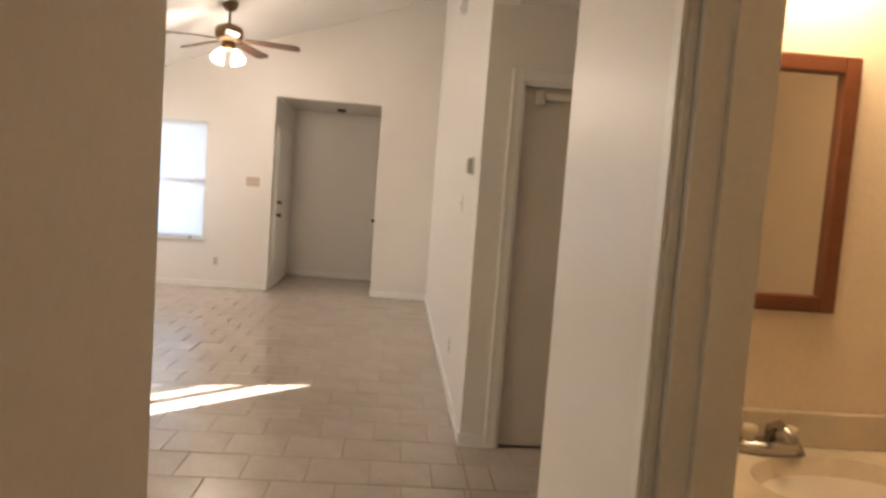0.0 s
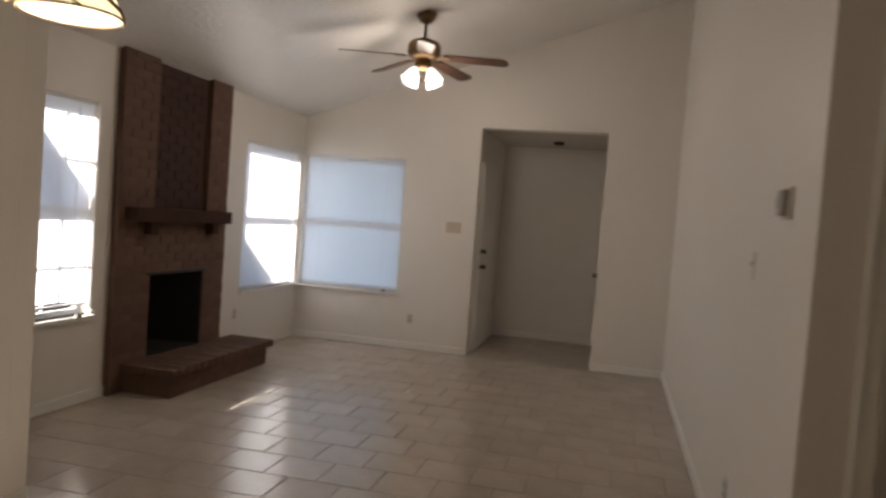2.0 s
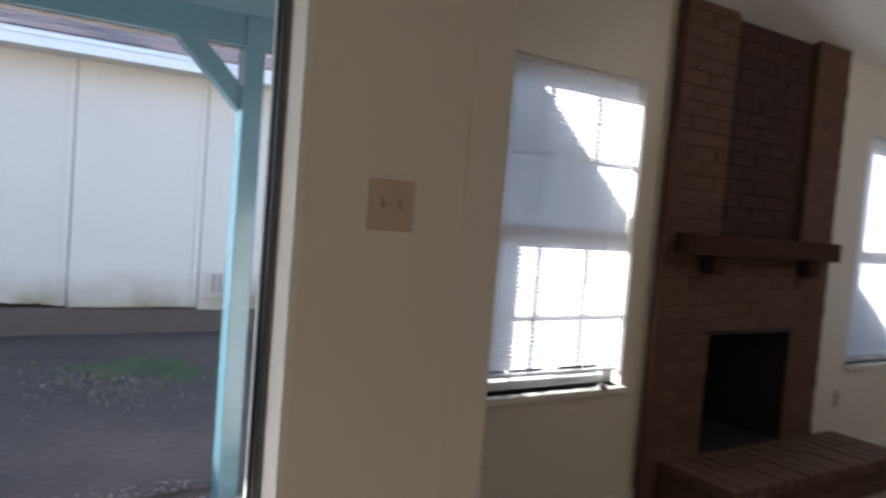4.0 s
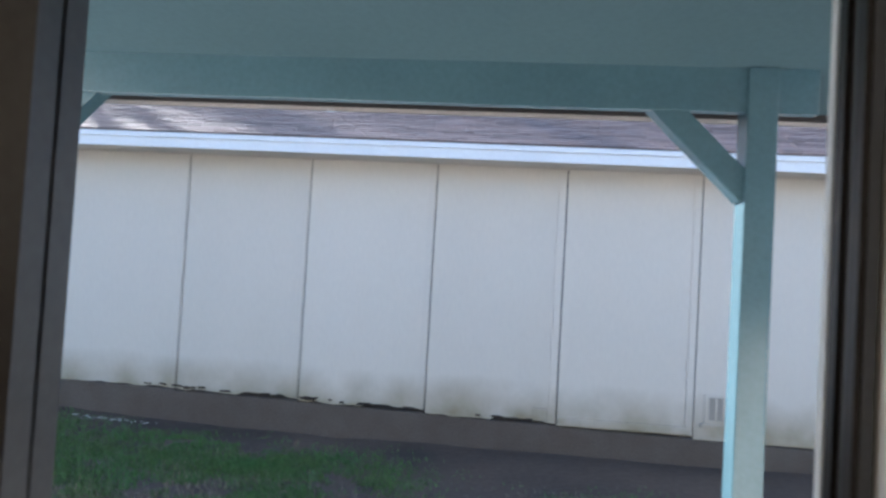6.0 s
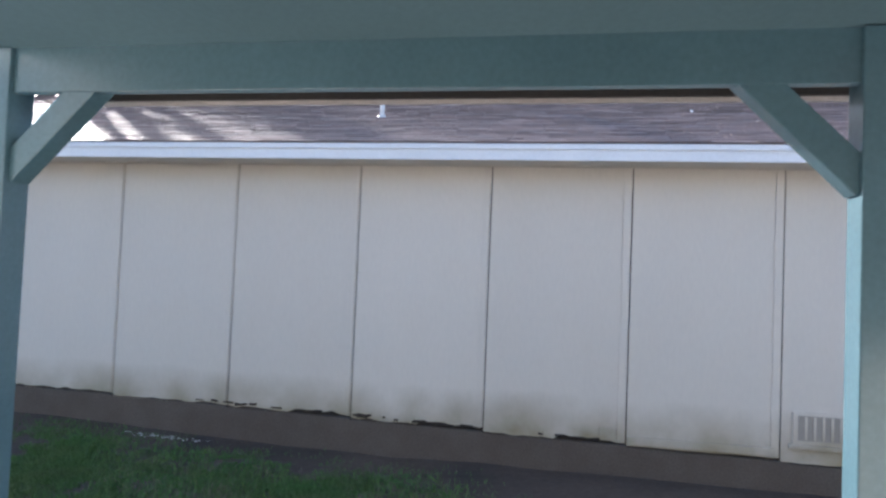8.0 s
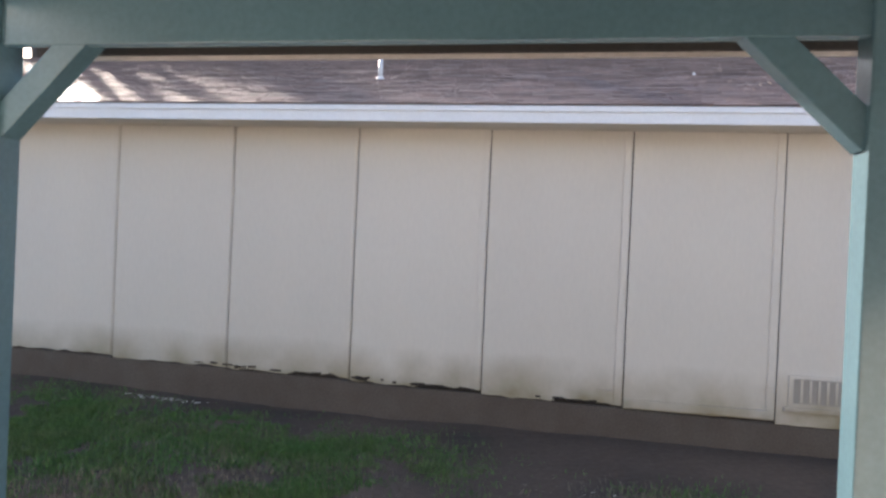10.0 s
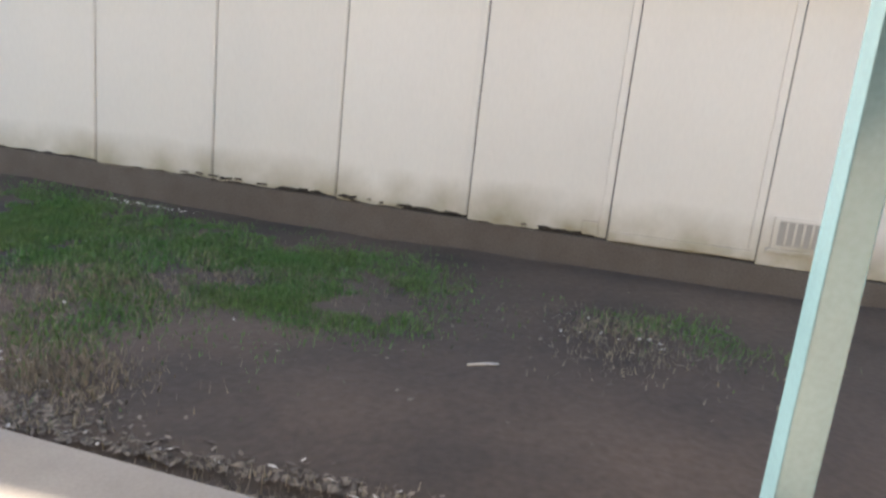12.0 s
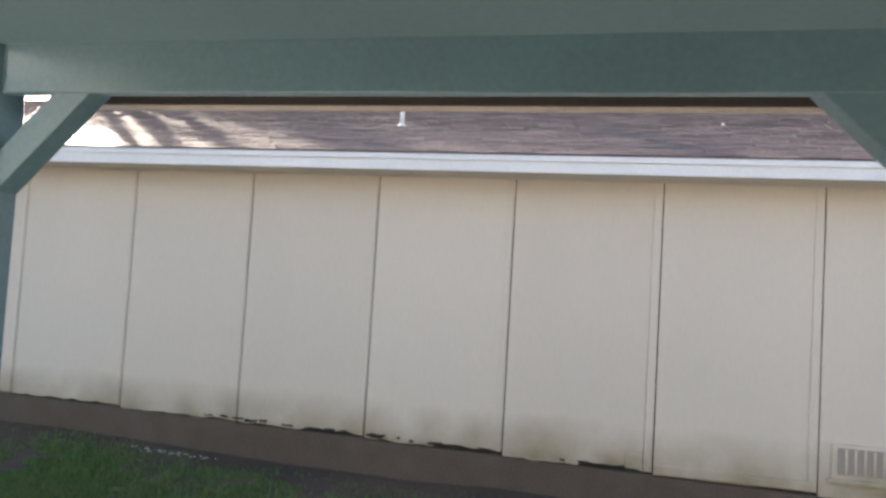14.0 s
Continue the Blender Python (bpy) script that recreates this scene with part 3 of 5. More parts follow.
# ---- bathroom seen through its doorway ----
def bathroom():
    bx0 = XR + 0.12
    for side, x0, y0, x1, y1 in (("north", bx0, 1.452, 3.02, 1.598), ("east", 2.90, -0.6, 3.02, 1.452), ("south", bx0, -0.72, 3.02, -0.6)):
        structure(block("wall_bathroom_" + side, x0, y0, -0.1, x1, y1, 2.44, M_BATHWALL), "warm yellow-lit painted bathroom wall", "wall")
    frame_thing = structure(new("door_bathroom_frame"), "cream painted bathroom door frame", "door frame")
    for y0, y1 in ((0.80, 0.865), (-0.045, 0.02)):
        block("casing", XR - 0.018, y0, 0, XR, y1, 2.10, M_TRIM, frame_thing, bevel=0.005)
        block("casing_bead", XR - 0.026, y0 + 0.006 if y0 > 0.5 else y1 - 0.024, 0, XR - 0.018, y0 + 0.024 if y0 > 0.5 else y1 - 0.006, 2.09, M_TRIM, frame_thing, bevel=0.003)
    block("casing", XR - 0.018, 0.02, 2.04, XR, 0.80, 2.105, M_TRIM, frame_thing, bevel=0.005)
    block("jamb", XR, 0.782, 0, bx0, 0.80, 2.04, M_TRIM, frame_thing)
    block("jamb", XR, 0.02, 0, bx0, 0.038, 2.04, M_TRIM, frame_thing)
    block("jamb", XR, 0.038, 2.022, bx0, 0.782, 2.04, M_TRIM, frame_thing)
    block("stop", XR + 0.045, 0.770, 0, XR + 0.08, 0.782, 2.02, M_TRIM, frame_thing)
    bm = bmesh.new()
    lathe(bm, [(0.0, 0.052), (0.02, 0.05), (0.027, 0.035), (0.018, 0.014), (0.026, 0.004), (0.026, 0.0)], seg=18,
          m=Matrix.Translation((XR + 0.055, 0.782, 0.93)) @ Matrix.Rotation(radians(90), 4, "X"))
    part("latch", bm, M_DKMETAL, frame_thing, "dark bronze latch", smooth=True)

    mirror = tagged(new("wall_mirror"), "red-brown wood framed mirror on the bathroom wall", "mirror")
    x0, x1, z0, z1, y = 1.61, 2.062, 1.185, 1.81, 1.451
    f = 0.042
    block("frame_side", x0, y - 0.03, z0, x0 + f, y, z1, M_MIRFRAME, mirror, bevel=0.006)
    block("frame_side", x1 - f, y - 0.03, z0, x1, y, z1, M_MIRFRAME, mirror, bevel=0.006)
    block("frame_top", x0 + f, y - 0.03, z1 - f, x1 - f, y, z1, M_MIRFRAME, mirror, bevel=0.006)
    block("frame_bottom", x0 + f, y - 0.03, z0, x1 - f, y, z0 + f, M_MIRFRAME, mirror, bevel=0.006)
    block("glass", x0 + f, y - 0.012, z0 + f, x1 - f, y - 0.004, z1 - f, M_MIRROR, mirror)

    vanity = tagged(new("bathroom_vanity"), "pale cultured marble vanity top with basin on a cabinet", "vanity")
    block("cabinet", bx0 + 0.01, 0.96, 0.0, 2.60, 1.45, 0.80, M_DOOR, vanity, bevel=0.004)
    bm = bmesh.new()
    n = 40
    cx, cy, cz = 2.02, 1.19, 0.84
    outer = [(bx0 + 0.005, 0.93), (2.62, 0.93), (2.62, 1.45), (bx0 + 0.005, 1.45)]

    def edge_point(a):
        dx, dy = math.cos(a), math.sin(a)
        ts = [((outer[1][0] if dx > 0 else outer[0][0]) - cx) / dx if abs(dx) > 1e-6 else 9, ((1.45 if dy > 0 else 0.93) - cy) / dy if abs(dy) > 1e-6 else 9]
        s = min(t for t in ts if t > 0)
        return cx + dx * s, cy + dy * s
    rings = []
    for fn, z in ((lambda a: edge_point(a), cz - 0.035), (lambda a: edge_point(a), cz), (lambda a: (cx + 0.235 * math.cos(a), cy + 0.18 * math.sin(a)), cz),
                  (lambda a: (cx + 0.20 * math.cos(a), cy + 0.15 * math.sin(a)), cz - 0.06), (lambda a: (cx + 0.10 * math.cos(a), cy + 0.07 * math.sin(a)), cz - 0.12)):
        rings.append([bm.verts.new((*fn(2 * math.pi * i / n), z)) for i in range(n)])
    for a, b in zip(rings, rings[1:]):
        for i in range(n):
            bm.faces.new((a[i], a[(i + 1) % n], b[(i + 1) % n], b[i]))
    bm.faces.new(rings[-1])
    part("countertop", bm, M_COUNTER, vanity)
    block("backsplash", bx0 + 0.005, 1.43, 0.841, 2.62, 1.4515, 0.93, M_COUNTER, vanity, bevel=0.004)
    faucet = tagged(new("faucet"), "chrome bathroom faucet with a wide base", "faucet")
    bm = bmesh.new()
    lathe(bm, [(0.0, 0.03), (0.045, 0.028), (0.055, 0.0)], (0, 0, 0), 20, Matrix.Translation((1.912, 1.385, 0.841)) @ Matrix.Diagonal((1.7, 0.7, 1, 1)))
    part("base", bm, M_CHROME, faucet, smooth=True)
    bm = bmesh.new()
    tube(bm, [(1.912, 1.385, 0.865), (1.912, 1.385, 0.90), (1.912, 1.35, 0.92), (1.912, 1.28, 0.905)], [0.014, 0.014, 0.012, 0.01], 10)
    part("spout", bm, M_CHROME, faucet, smooth=True)
    for dx in (-0.052, 0.052):
        bm = bmesh.new()
        lathe(bm, [(0.0, 0.046), (0.016, 0.044), (0.019, 0.028), (0.012, 0.016), (0.014, 0.0)], (1.912 + dx, 1.385, 0.862), 14)
        part("handle", bm, M_COUNTER, faucet, "pale acrylic knob", smooth=True)
    light = tagged(new("vanity_light"), "glowing vanity light with round globes", "lamp")
    block("backplate", 1.72, 1.43, 2.05, 2.14, 1.4515, 2.15, M_BRASS, light, bevel=0.004)
    for x in (1.78, 1.93, 2.08):
        bm = bmesh.new()
        bmesh.ops.create_uvsphere(bm, u_segments=20, v_segments=12, radius=0.055)
        bmesh.ops.translate(bm, verts=list(bm.verts), vec=(x, 1.37, 2.08))
        g = part("globe", bm, M_VANITY, light, smooth=True)
        g.visible_shadow = False


bathroom()


# ---- fireplace ----
def bricks_on(parent, axis, face, out, a0, a1, z0, z1, mat, holes=(), length=0.20, height=0.066, joint=0.006, proud=0.006, start=0):
    """Running-bond bricks, each an object, on a face across an axis; shared meshes by length."""
    cache = {}
    row, z = start, z0
    while z < z1 - 0.02:
        h = min(height, z1 - z)
        a = a0 - (length + joint) / 2 * (row % 2)
        while a < a1 - 0.015:
            p, q = max(a, a0), min(a + length, a1)
            for h0, h1, g0, g1 in holes:
                if z + h > g0 + 0.005 and z < g1 - 0.005:
                    if p >= h0 - 0.005 and q <= h1 + 0.005:
                        p = q
                    elif p < h0 < q:
                        q = h0
                    elif p < h1 < q:
                        p = h1
            if q - p > 0.025:
                key = (round(q - p, 3), round(h, 3))
                if key not in cache:
                    bm = bmesh.new()
                    w = q - p
                    if axis == "x":
                        box(bm, 0, 0, 0, proud, w, h)
                    else:
                        box(bm, 0, 0, 0, w, proud, h)
                    finish(bm, 0.003)
                    me = bpy.data.meshes.new("brick")
                    bm.to_mesh(me)
                    bm.free()
                    me.materials.append(mat)
                    cache[key] = me
                b = new("brick", cache[key])
                b.parent = parent
                j = random.uniform(-0.0025, 0.0025)
                base = face + (0 if out > 0 else -proud) + j
                b.location = (base, p, z) if axis == "x" else (p, base, z)
            a += length + joint
        z += height + joint
        row += 1


def fireplace():
    thing = tagged(new("brick_fireplace"), "brown brick fireplace with raised hearth reaching the ceiling", "fireplace")
    y0, y1, xf = 5.785, 7.24, XW + 0.05
    fa, fb_, fz1 = 6.185, 6.915, 0.862
    hx, hy0, hy1, hz = -2.195, 5.92, 7.385, 0.215
    top = vault(xf) + 0.01
    # core of the breast, with its recess and firebox left open
    left = block("pilaster", XW + 0.001, y0, 0, xf, fa, top, M_MORTAR, thing)
    right = block("pilaster", XW + 0.001, fb_, 0, xf, y1, top, M_MORTAR, thing)
    breast = block("surround", XW + 0.001, fa, fz1, xf, fb_, 1.30, M_MORTAR, thing)
    block("hearth_step", XW + 0.001, fa, 0, xf, fb_, hz, M_MORTAR, thing)
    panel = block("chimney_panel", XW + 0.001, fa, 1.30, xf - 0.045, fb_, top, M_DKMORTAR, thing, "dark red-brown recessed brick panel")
    bricks_on(left, "x", xf, 1, y0 + 0.002, fa, hz, top - 0.03, M_BRICK)
    bricks_on(right, "x", xf, 1, fb_, y1 - 0.002, hz, top - 0.03, M_BRICK)
    bricks_on(breast, "x", xf, 1, fa, fb_, fz1 + 0.01, 1.26, M_BRICK)
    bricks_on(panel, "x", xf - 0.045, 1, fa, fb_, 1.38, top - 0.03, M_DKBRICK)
    bricks_on(left, "y", y0, -1, XW + 0.012, xf + 0.012, hz, top - 0.03, M_BRICK, length=0.095)
    # firebox
    d = XW - 0.42
    block("firebox_back", d - 0.03, fa + 0.1, hz, d, fb_ - 0.1, fz1, M_SOOT, thing, "sooty black firebox back")
    block("firebox_floor", d, fa, hz - 0.03, xf, fb_, hz + 0.004, M_SOOT, thing)
    block("firebox_top", d, fa - 0.03, fz1, xf - 0.02, fb_ + 0.03, fz1 + 0.03, M_SOOT, thing)
    for cheek in ([(xf - 0.005, fa - 0.02), (xf - 0.005, fa + 0.004), (d, fa + 0.12), (d, fa - 0.02)], [(xf - 0.005, fb_ + 0.02), (d, fb_ + 0.02), (d, fb_ - 0.12), (xf - 0.005, fb_ - 0.004)]):
        bm = bmesh.new()
        prism(bm, cheek, hz, fz1, "z")
        part("firebox_cheek", bm, M_SOOT, thing)
    block("lintel", xf - 0.004, fa - 0.04, fz1 - 0.012, xf + 0.012, fb_ + 0.04, fz1 + 0.012, M_DKMETAL, thing, "dark steel lintel")
    # hearth
    hb = bmesh.new()
    box(hb, XW + 0.001, hy0 + 0.014, 0, hx - 0.014, hy1 - 0.014, hz - 0.06)
    hearth = part("hearth", hb, M_MORTAR, thing)
    bricks_on(hearth, "x", hx - 0.014, 1, hy0, hy1, 0.004, hz - 0.062, M_BRICK)
    bricks_on(hearth, "y", hy0 + 0.014, -1, XW + 0.02, hx - 0.002, 0.004, hz - 0.062, M_BRICK)
    bricks_on(hearth, "y", hy1 - 0.014, 1, XW + 0.02, hx - 0.002, 0.004, hz - 0.062, M_BRICK)
    # rowlock cap: bricks on edge, slightly overhanging
    caps = {}
    y = hy0 - 0.02
    while y < hy1 + 0.0:
        for k, (xa, xb) in enumerate(((xf + 0.002, xf + 0.20), (xf + 0.21, hx + 0.025))):
            key = k
            if key not in caps:
                bm = bmesh.new()
                box(bm, 0, 0, 0, xb - xa, 0.088, 0.060)
                finish(bm, 0.005)
                me = bpy.data.meshes.new("cap_brick")
                bm.to_mesh(me)
                bm.free()
                me.materials.append(M_BRICK)
                caps[key] = me
            c = new("cap_brick", caps[key])
            c.parent = hearth
            c.location = (xa, y, hz - 0.058 + random.uniform(-0.003, 0.003))
        y += 0.098
    # mantel
    mb = bmesh.new()
    box(mb, xf - 0.03, 5.86, 1.262, xf + 0.11, 7.16, 1.366)
    mantel = part("mantel_shelf", mb, M_MANTEL, thing, "dark stained timber mantel beam", bevel=0.008)
    for y in (6.06, 6.90):
        block("corbel", xf + 0.012, y, 1.17, xf + 0.09, y + 0.09, 1.262, M_MANTEL, thing, bevel=0.01)


fireplace()
# unseen box round the firebox back, sized to cast window_2's corner shadow
bm = bmesh.new()
box(bm, -3.60, 5.95, -0.3, -3.13, 7.66, 1.19)
box(bm, -3.13, 5.95, -0.3, XW - 0.163, 6.12, 1.19)
box(bm, -3.13, 7.05, -0.3, XW - 0.163, 7.66, 1.19)
box(bm, -3.13, 6.12, 0.93, XW - 0.163, 7.05, 1.19)
structure(part("wall_firebox_chase", bm, M_SIDING), "unseen low box behind the firebox, added to shade the corner window", "wall")


# ---- ceiling fan ----
def ceiling_fan():
    fan = tagged(new("ceiling_fan"), "antique brass ceiling fan with dark wood blades and lit shades", "ceiling fan")
    fan.location = (FAN.x, FAN.y, 0)
    top = vault(FAN.x)

    def turned(name, prof, mat, label="", m=None):
        bm = bmesh.new()
        lathe(bm, prof, seg=32, m=m)
        return part(name, bm, mat, fan, label, smooth=True)
    turned("canopy", [(0.0, top + 0.01), (0.075, top + 0.01), (0.075, top - 0.03), (0.05, top - 0.07), (0.018, top - 0.085), (0.0, top - 0.085)], M_BRONZE)
    turned("downrod", [(0.013, top - 0.08), (0.013, 2.89)], M_DKMETAL)
    turned("motor", [(0.0, 2.90), (0.05, 2.895), (0.115, 2.87), (0.135, 2.84), (0.135, 2.77), (0.115, 2.74), (0.06, 2.725), (0.0, 2.725)], M_BRONZE, "antique brass motor housing")
    turned("switch_housing", [(0.0, 2.73), (0.062, 2.725), (0.07, 2.67), (0.045, 2.64), (0.0, 2.635)], M_BRONZE)
    for k in range(5):
        a = radians(-1 + 72 * k)
        rot = Matrix.Rotation(a, 4, "Z")
        tip = 0.70
        bm = bmesh.new()
        outline = [(0.17, -0.050), (0.40, -0.062), (tip - 0.05, -0.068), (tip - 0.015, -0.055), (tip, -0.02), (tip, 0.02), (tip - 0.015, 0.055), (tip - 0.05, 0.068), (0.40, 0.062), (0.17, 0.050)]
        prism(bm, outline, -0.004, 0.004, "z")
        bmesh.ops.transform(bm, matrix=rot @ Matrix.Translation((0, 0, 2.755)) @ Matrix.Rotation(radians(4), 4, "Y") @ Matrix.Rotation(radians(-12), 4, "X"), verts=list(bm.verts))
        part("blade", bm, M_BLADE, fan, "dark walnut fan blade")
        bm = bmesh.new()
        prism(bm, [(0.06, -0.018), (0.13, -0.014), (0.18, -0.045), (0.235, -0.028), (0.25, 0.0), (0.235, 0.028), (0.18, 0.045), (0.13, 0.014), (0.06, 0.018)], -0.011, -0.005, "z")
        bmesh.ops.transform(bm, matrix=rot @ Matrix.Translation((0, 0, 2.755)) @ Matrix.Rotation(radians(4), 4, "Y") @ Matrix.Rotation(radians(-12), 4, "X"), verts=list(bm.verts))
        part("blade_iron", bm, M_BRONZE, fan)
    for k in range(4):
        a = radians(60 + 90 * k)
        c, s = math.cos(a), math.sin(a)
        bm = bmesh.new()
        tube(bm, [(0.04 * c, 0.04 * s, 2.66), (0.07 * c, 0.07 * s, 2.655), (0.09 * c, 0.09 * s, 2.63)], 0.011, 8)
        part("lamp_arm", bm, M_BRONZE, fan, smooth=True)
        bm = bmesh.new()
        tilt = Matrix.Translation((0.088 * c, 0.088 * s, 2.635)) @ Matrix.Rotation(a, 4, "Z") @ Matrix.Rotation(radians(-30), 4, "Y")
        lathe(bm, [(0.022, 0.01), (0.032, -0.01), (0.05, -0.045), (0.060, -0.085), (0.068, -0.115), (0.065, -0.115), (0.056, -0.085), (0.0, -0.08)], seg=20, m=tilt)
        g = part("shade", bm, M_SHADE, fan, "glowing white glass bell shade", smooth=True)
        g.visible_shadow = False
    bm = bmesh.new()
    tube(bm, [(0.01, 0, 2.64), (0.01, 0, 2.47)], 0.0018, 6)
    part("pull_chain", bm, M_BRONZE, fan)


ceiling_fan()


# ---- chandelier ----
def chandelier():
    ch = tagged(new("chandelier"), "polished brass chandelier with lit amber glass bell shades", "chandelier")
    ch.location = (CHAND.x, CHAND.y, 0.065)
    top = vault(CHAND.x) - 0.065
    bm = bmesh.new()
    lathe(bm, [(0.0, 1.70), (0.012, 1.705), (0.022, 1.725), (0.010, 1.745), (0.035, 1.765), (0.050, 1.79), (0.030, 1.82), (0.014, 1.84), (0.028, 1.87),
               (0.034, 1.90), (0.018, 1.94), (0.012, 2.02), (0.024, 2.05), (0.012, 2.08), (0.0, 2.09)], seg=24)
    part("stem", bm, M_BRASS, ch, smooth=True)
    bm = bmesh.new()
    lathe(bm, [(0.0, top + 0.01), (0.065, top + 0.01), (0.06, top - 0.02), (0.02, top - 0.05), (0.0, top - 0.05)], seg=24)
    part("canopy", bm, M_BRASS, ch, smooth=True)
    # chain of links
    bm = bmesh.new()
    z, k = 2.09, 0
    while z < top - 0.05:
        turn = Matrix.Translation((0, 0, z + 0.02)) @ Matrix.Rotation(radians(90 * (k % 2)), 4, "Z")
        pts = [turn @ Vector((0.009 * math.cos(a), 0, 0.02 * math.sin(a))) for a in [2 * math.pi * i / 10 for i in range(11)]]
        tube(bm, pts, 0.0022, 5)
        z += 0.033
        k += 1
    part("chain", bm, M_BRASS, ch, smooth=True)
    for k in range(3):
        a = radians(37 + 120 * k)
        c, s = math.cos(a), math.sin(a)
        r = 0.195
        bm = bmesh.new()
        arm = [(0.02, 1.80), (0.07, 1.775), (0.13, 1.80), (0.165, 1.87), (0.168, 1.95), (0.177, 1.985), (0.190, 1.975), (r, 1.925)]
        tube(bm, [(c * u, s * u, v) for u, v in arm], 0.0065, 8)
        part("arm", bm, M_BRASS, ch, smooth=True)
        bm = bmesh.new()
        scroll = [(0.03 + 0.055 * math.cos(b) + 0.04, 1.90 + 0.055 * math.sin(b)) for b in [0.35 * i for i in range(16)]]
        tube(bm, [(c * u, s * u, v) for u, v in scroll], 0.004, 6)
        part("scroll", bm, M_BRASS, ch, smooth=True)
        at = Matrix.Translation((c * r, s * r, -0.02))
        bm = bmesh.new()
        lathe(bm, [(0.0, 1.955), (0.016, 1.952), (0.024, 1.925), (0.034, 1.900), (0.0, 1.900)], seg=16, m=at)
        part("socket_cup", bm, M_BRASS, ch, smooth=True)
        bm = bmesh.new()
        lathe(bm, [(0.028, 1.906), (0.046, 1.893), (0.066, 1.867), (0.086, 1.830), (0.102, 1.796), (0.106, 1.782), (0.102, 1.782), (0.082, 1.829), (0.060, 1.864), (0.0, 1.875)], seg=24, m=at)
        g = part("shade", bm, M_AMBER, ch, "glowing amber and cream glass shade", smooth=True)
        g.visible_shadow = False
        bm = bmesh.new()
        tube(bm, [at @ Vector((0.1065 * math.cos(b), 0.1065 * math.sin(b), 1.781)) for b in [2 * math.pi * i / 28 for i in range(29)]], 0.0035, 6)
        for b in range(5):
            t = radians(72 * b)
            tube(bm, [at @ Vector((u * math.cos(t + w), u * math.sin(t + w), v)) for u, w, v in ((0.090, -0.50, 1.826), (0.097, -0.12, 1.815), (0.104, 0.25, 1.799), (0.109, 0.55, 1.783))], [0.002, 0.005, 0.005, 0.002], 6)
        part("wire_cage", bm, M_BRONZE, ch, "dark bronze scroll wire", smooth=True)


chandelier()


# ---- small things on the walls ----
def wall_plate(name, label, category, axis, face, out, a, z, w=0.072, h=0.116, mat=M_IVORY, kind="switch", gangs=1):
    thing = tagged(new(name), label, category)

    def blk(nm, a0, a1, d0, d1, z0, z1, m, bev=0.0, lab=""):
        f0, f1 = face + out * d0, face + out * d1
        if axis == "x":
            return block(nm, min(f0, f1), a0, z0, max(f0, f1), a1, z1, m, thing, lab, bev)
        return block(nm, a0, min(f0, f1), z0, a1, max(f0, f1), z1, m, thing, lab, bev)
    blk("plate", a - w / 2, a + w / 2, 0.0, 0.006, z - h / 2, z + h / 2, mat, 0.002)
    for g in range(gangs):
        c = a + (g - (gangs - 1) / 2) * 0.046
        if kind == "switch":
            blk("toggle", c - 0.005, c + 0.005, 0.006, 0.016, z - 0.004, z + 0.014, mat, 0.002)
        elif kind == "outlet":
            for dz in (-0.02, 0.02):
                blk("socket", c - 0.016, c + 0.016, 0.006, 0.009, z + dz - 0.013, z + dz + 0.013, M_GREY, 0.002)
        for dz in (-0.042, 0.042):
            blk("screw", c - 0.003, c + 0.003, 0.006, 0.0075, z + dz - 0.003, z + dz + 0.003, mat)
    return thing


wall_plate("wall_switch", "square tan double switch plate beside the patio door", "switch", "x", XD, 1, 3.782, 1.386, 0.116, 0.116, M_PLATE, gangs=2)
wall_plate("wall_switch", "wide ivory triple switch plate on the far wall", "switch", "y", YF, -1, -0.865, 1.362, 0.165, 0.116, M_PLATE, gangs=3)
wall_plate("wall_switch", "narrow ivory switch plate on the plain wall", "switch", "x", XR, -1, 4.56, 1.345, 0.072, 0.116, M_IVORY)
wall_plate("wall_outlet", "ivory electrical outlet low on the far wall", "outlet", "y", YF, -1, -1.28, 0.335, kind="outlet")
wall_plate("wall_outlet", "ivory electrical outlet low beside the hearth", "outlet", "x", XW, 1, 7.57, 0.39, kind="outlet")
wall_plate("wall_outlet", "ivory electrical outlet low on the plain wall", "outlet", "x", XR, -1, 4.75, 0.33, kind="outlet")

thermostat = tagged(new("thermostat"), "grey-beige plastic thermostat on the plain wall", "thermostat")
block("base", XR - 0.012, 3.965, 1.525, XR, 4.075, 1.635, M_IVORY, thermostat, bevel=0.003)
block("cover", XR - 0.036, 3.975, 1.535, XR - 0.012, 4.045, 1.625, M_GREY, thermostat, bevel=0.006)
block("lever", XR - 0.040, 4.048, 1.56, XR - 0.012, 4.062, 1.60, M_IVORY, thermostat, bevel=0.002)

chime = tagged(new("door_chime"), "small cream door chime box high on the plain wall", "door chime")
block("cover", XR - 0.045, 5.38, 2.80, XR, 5.48, 3.01, M_TRIM, chime, bevel=0.006)
block("grille", XR - 0.049, 5.40, 2.83, XR - 0.045, 5.46, 2.86, M_GREY, chime)

detector = tagged(new("ceiling_light_box"), "small dark fixture on the alcove ceiling", "ceiling fixture")
bm = bmesh.new()
lathe(bm, [(0.0, -0.035), (0.05, -0.032), (0.065, -0.015), (0.065, 0.003)], (0.10, 9.9, ALC[2]), 20)
part("base", bm, M_DKMETAL, detector, smooth=True)


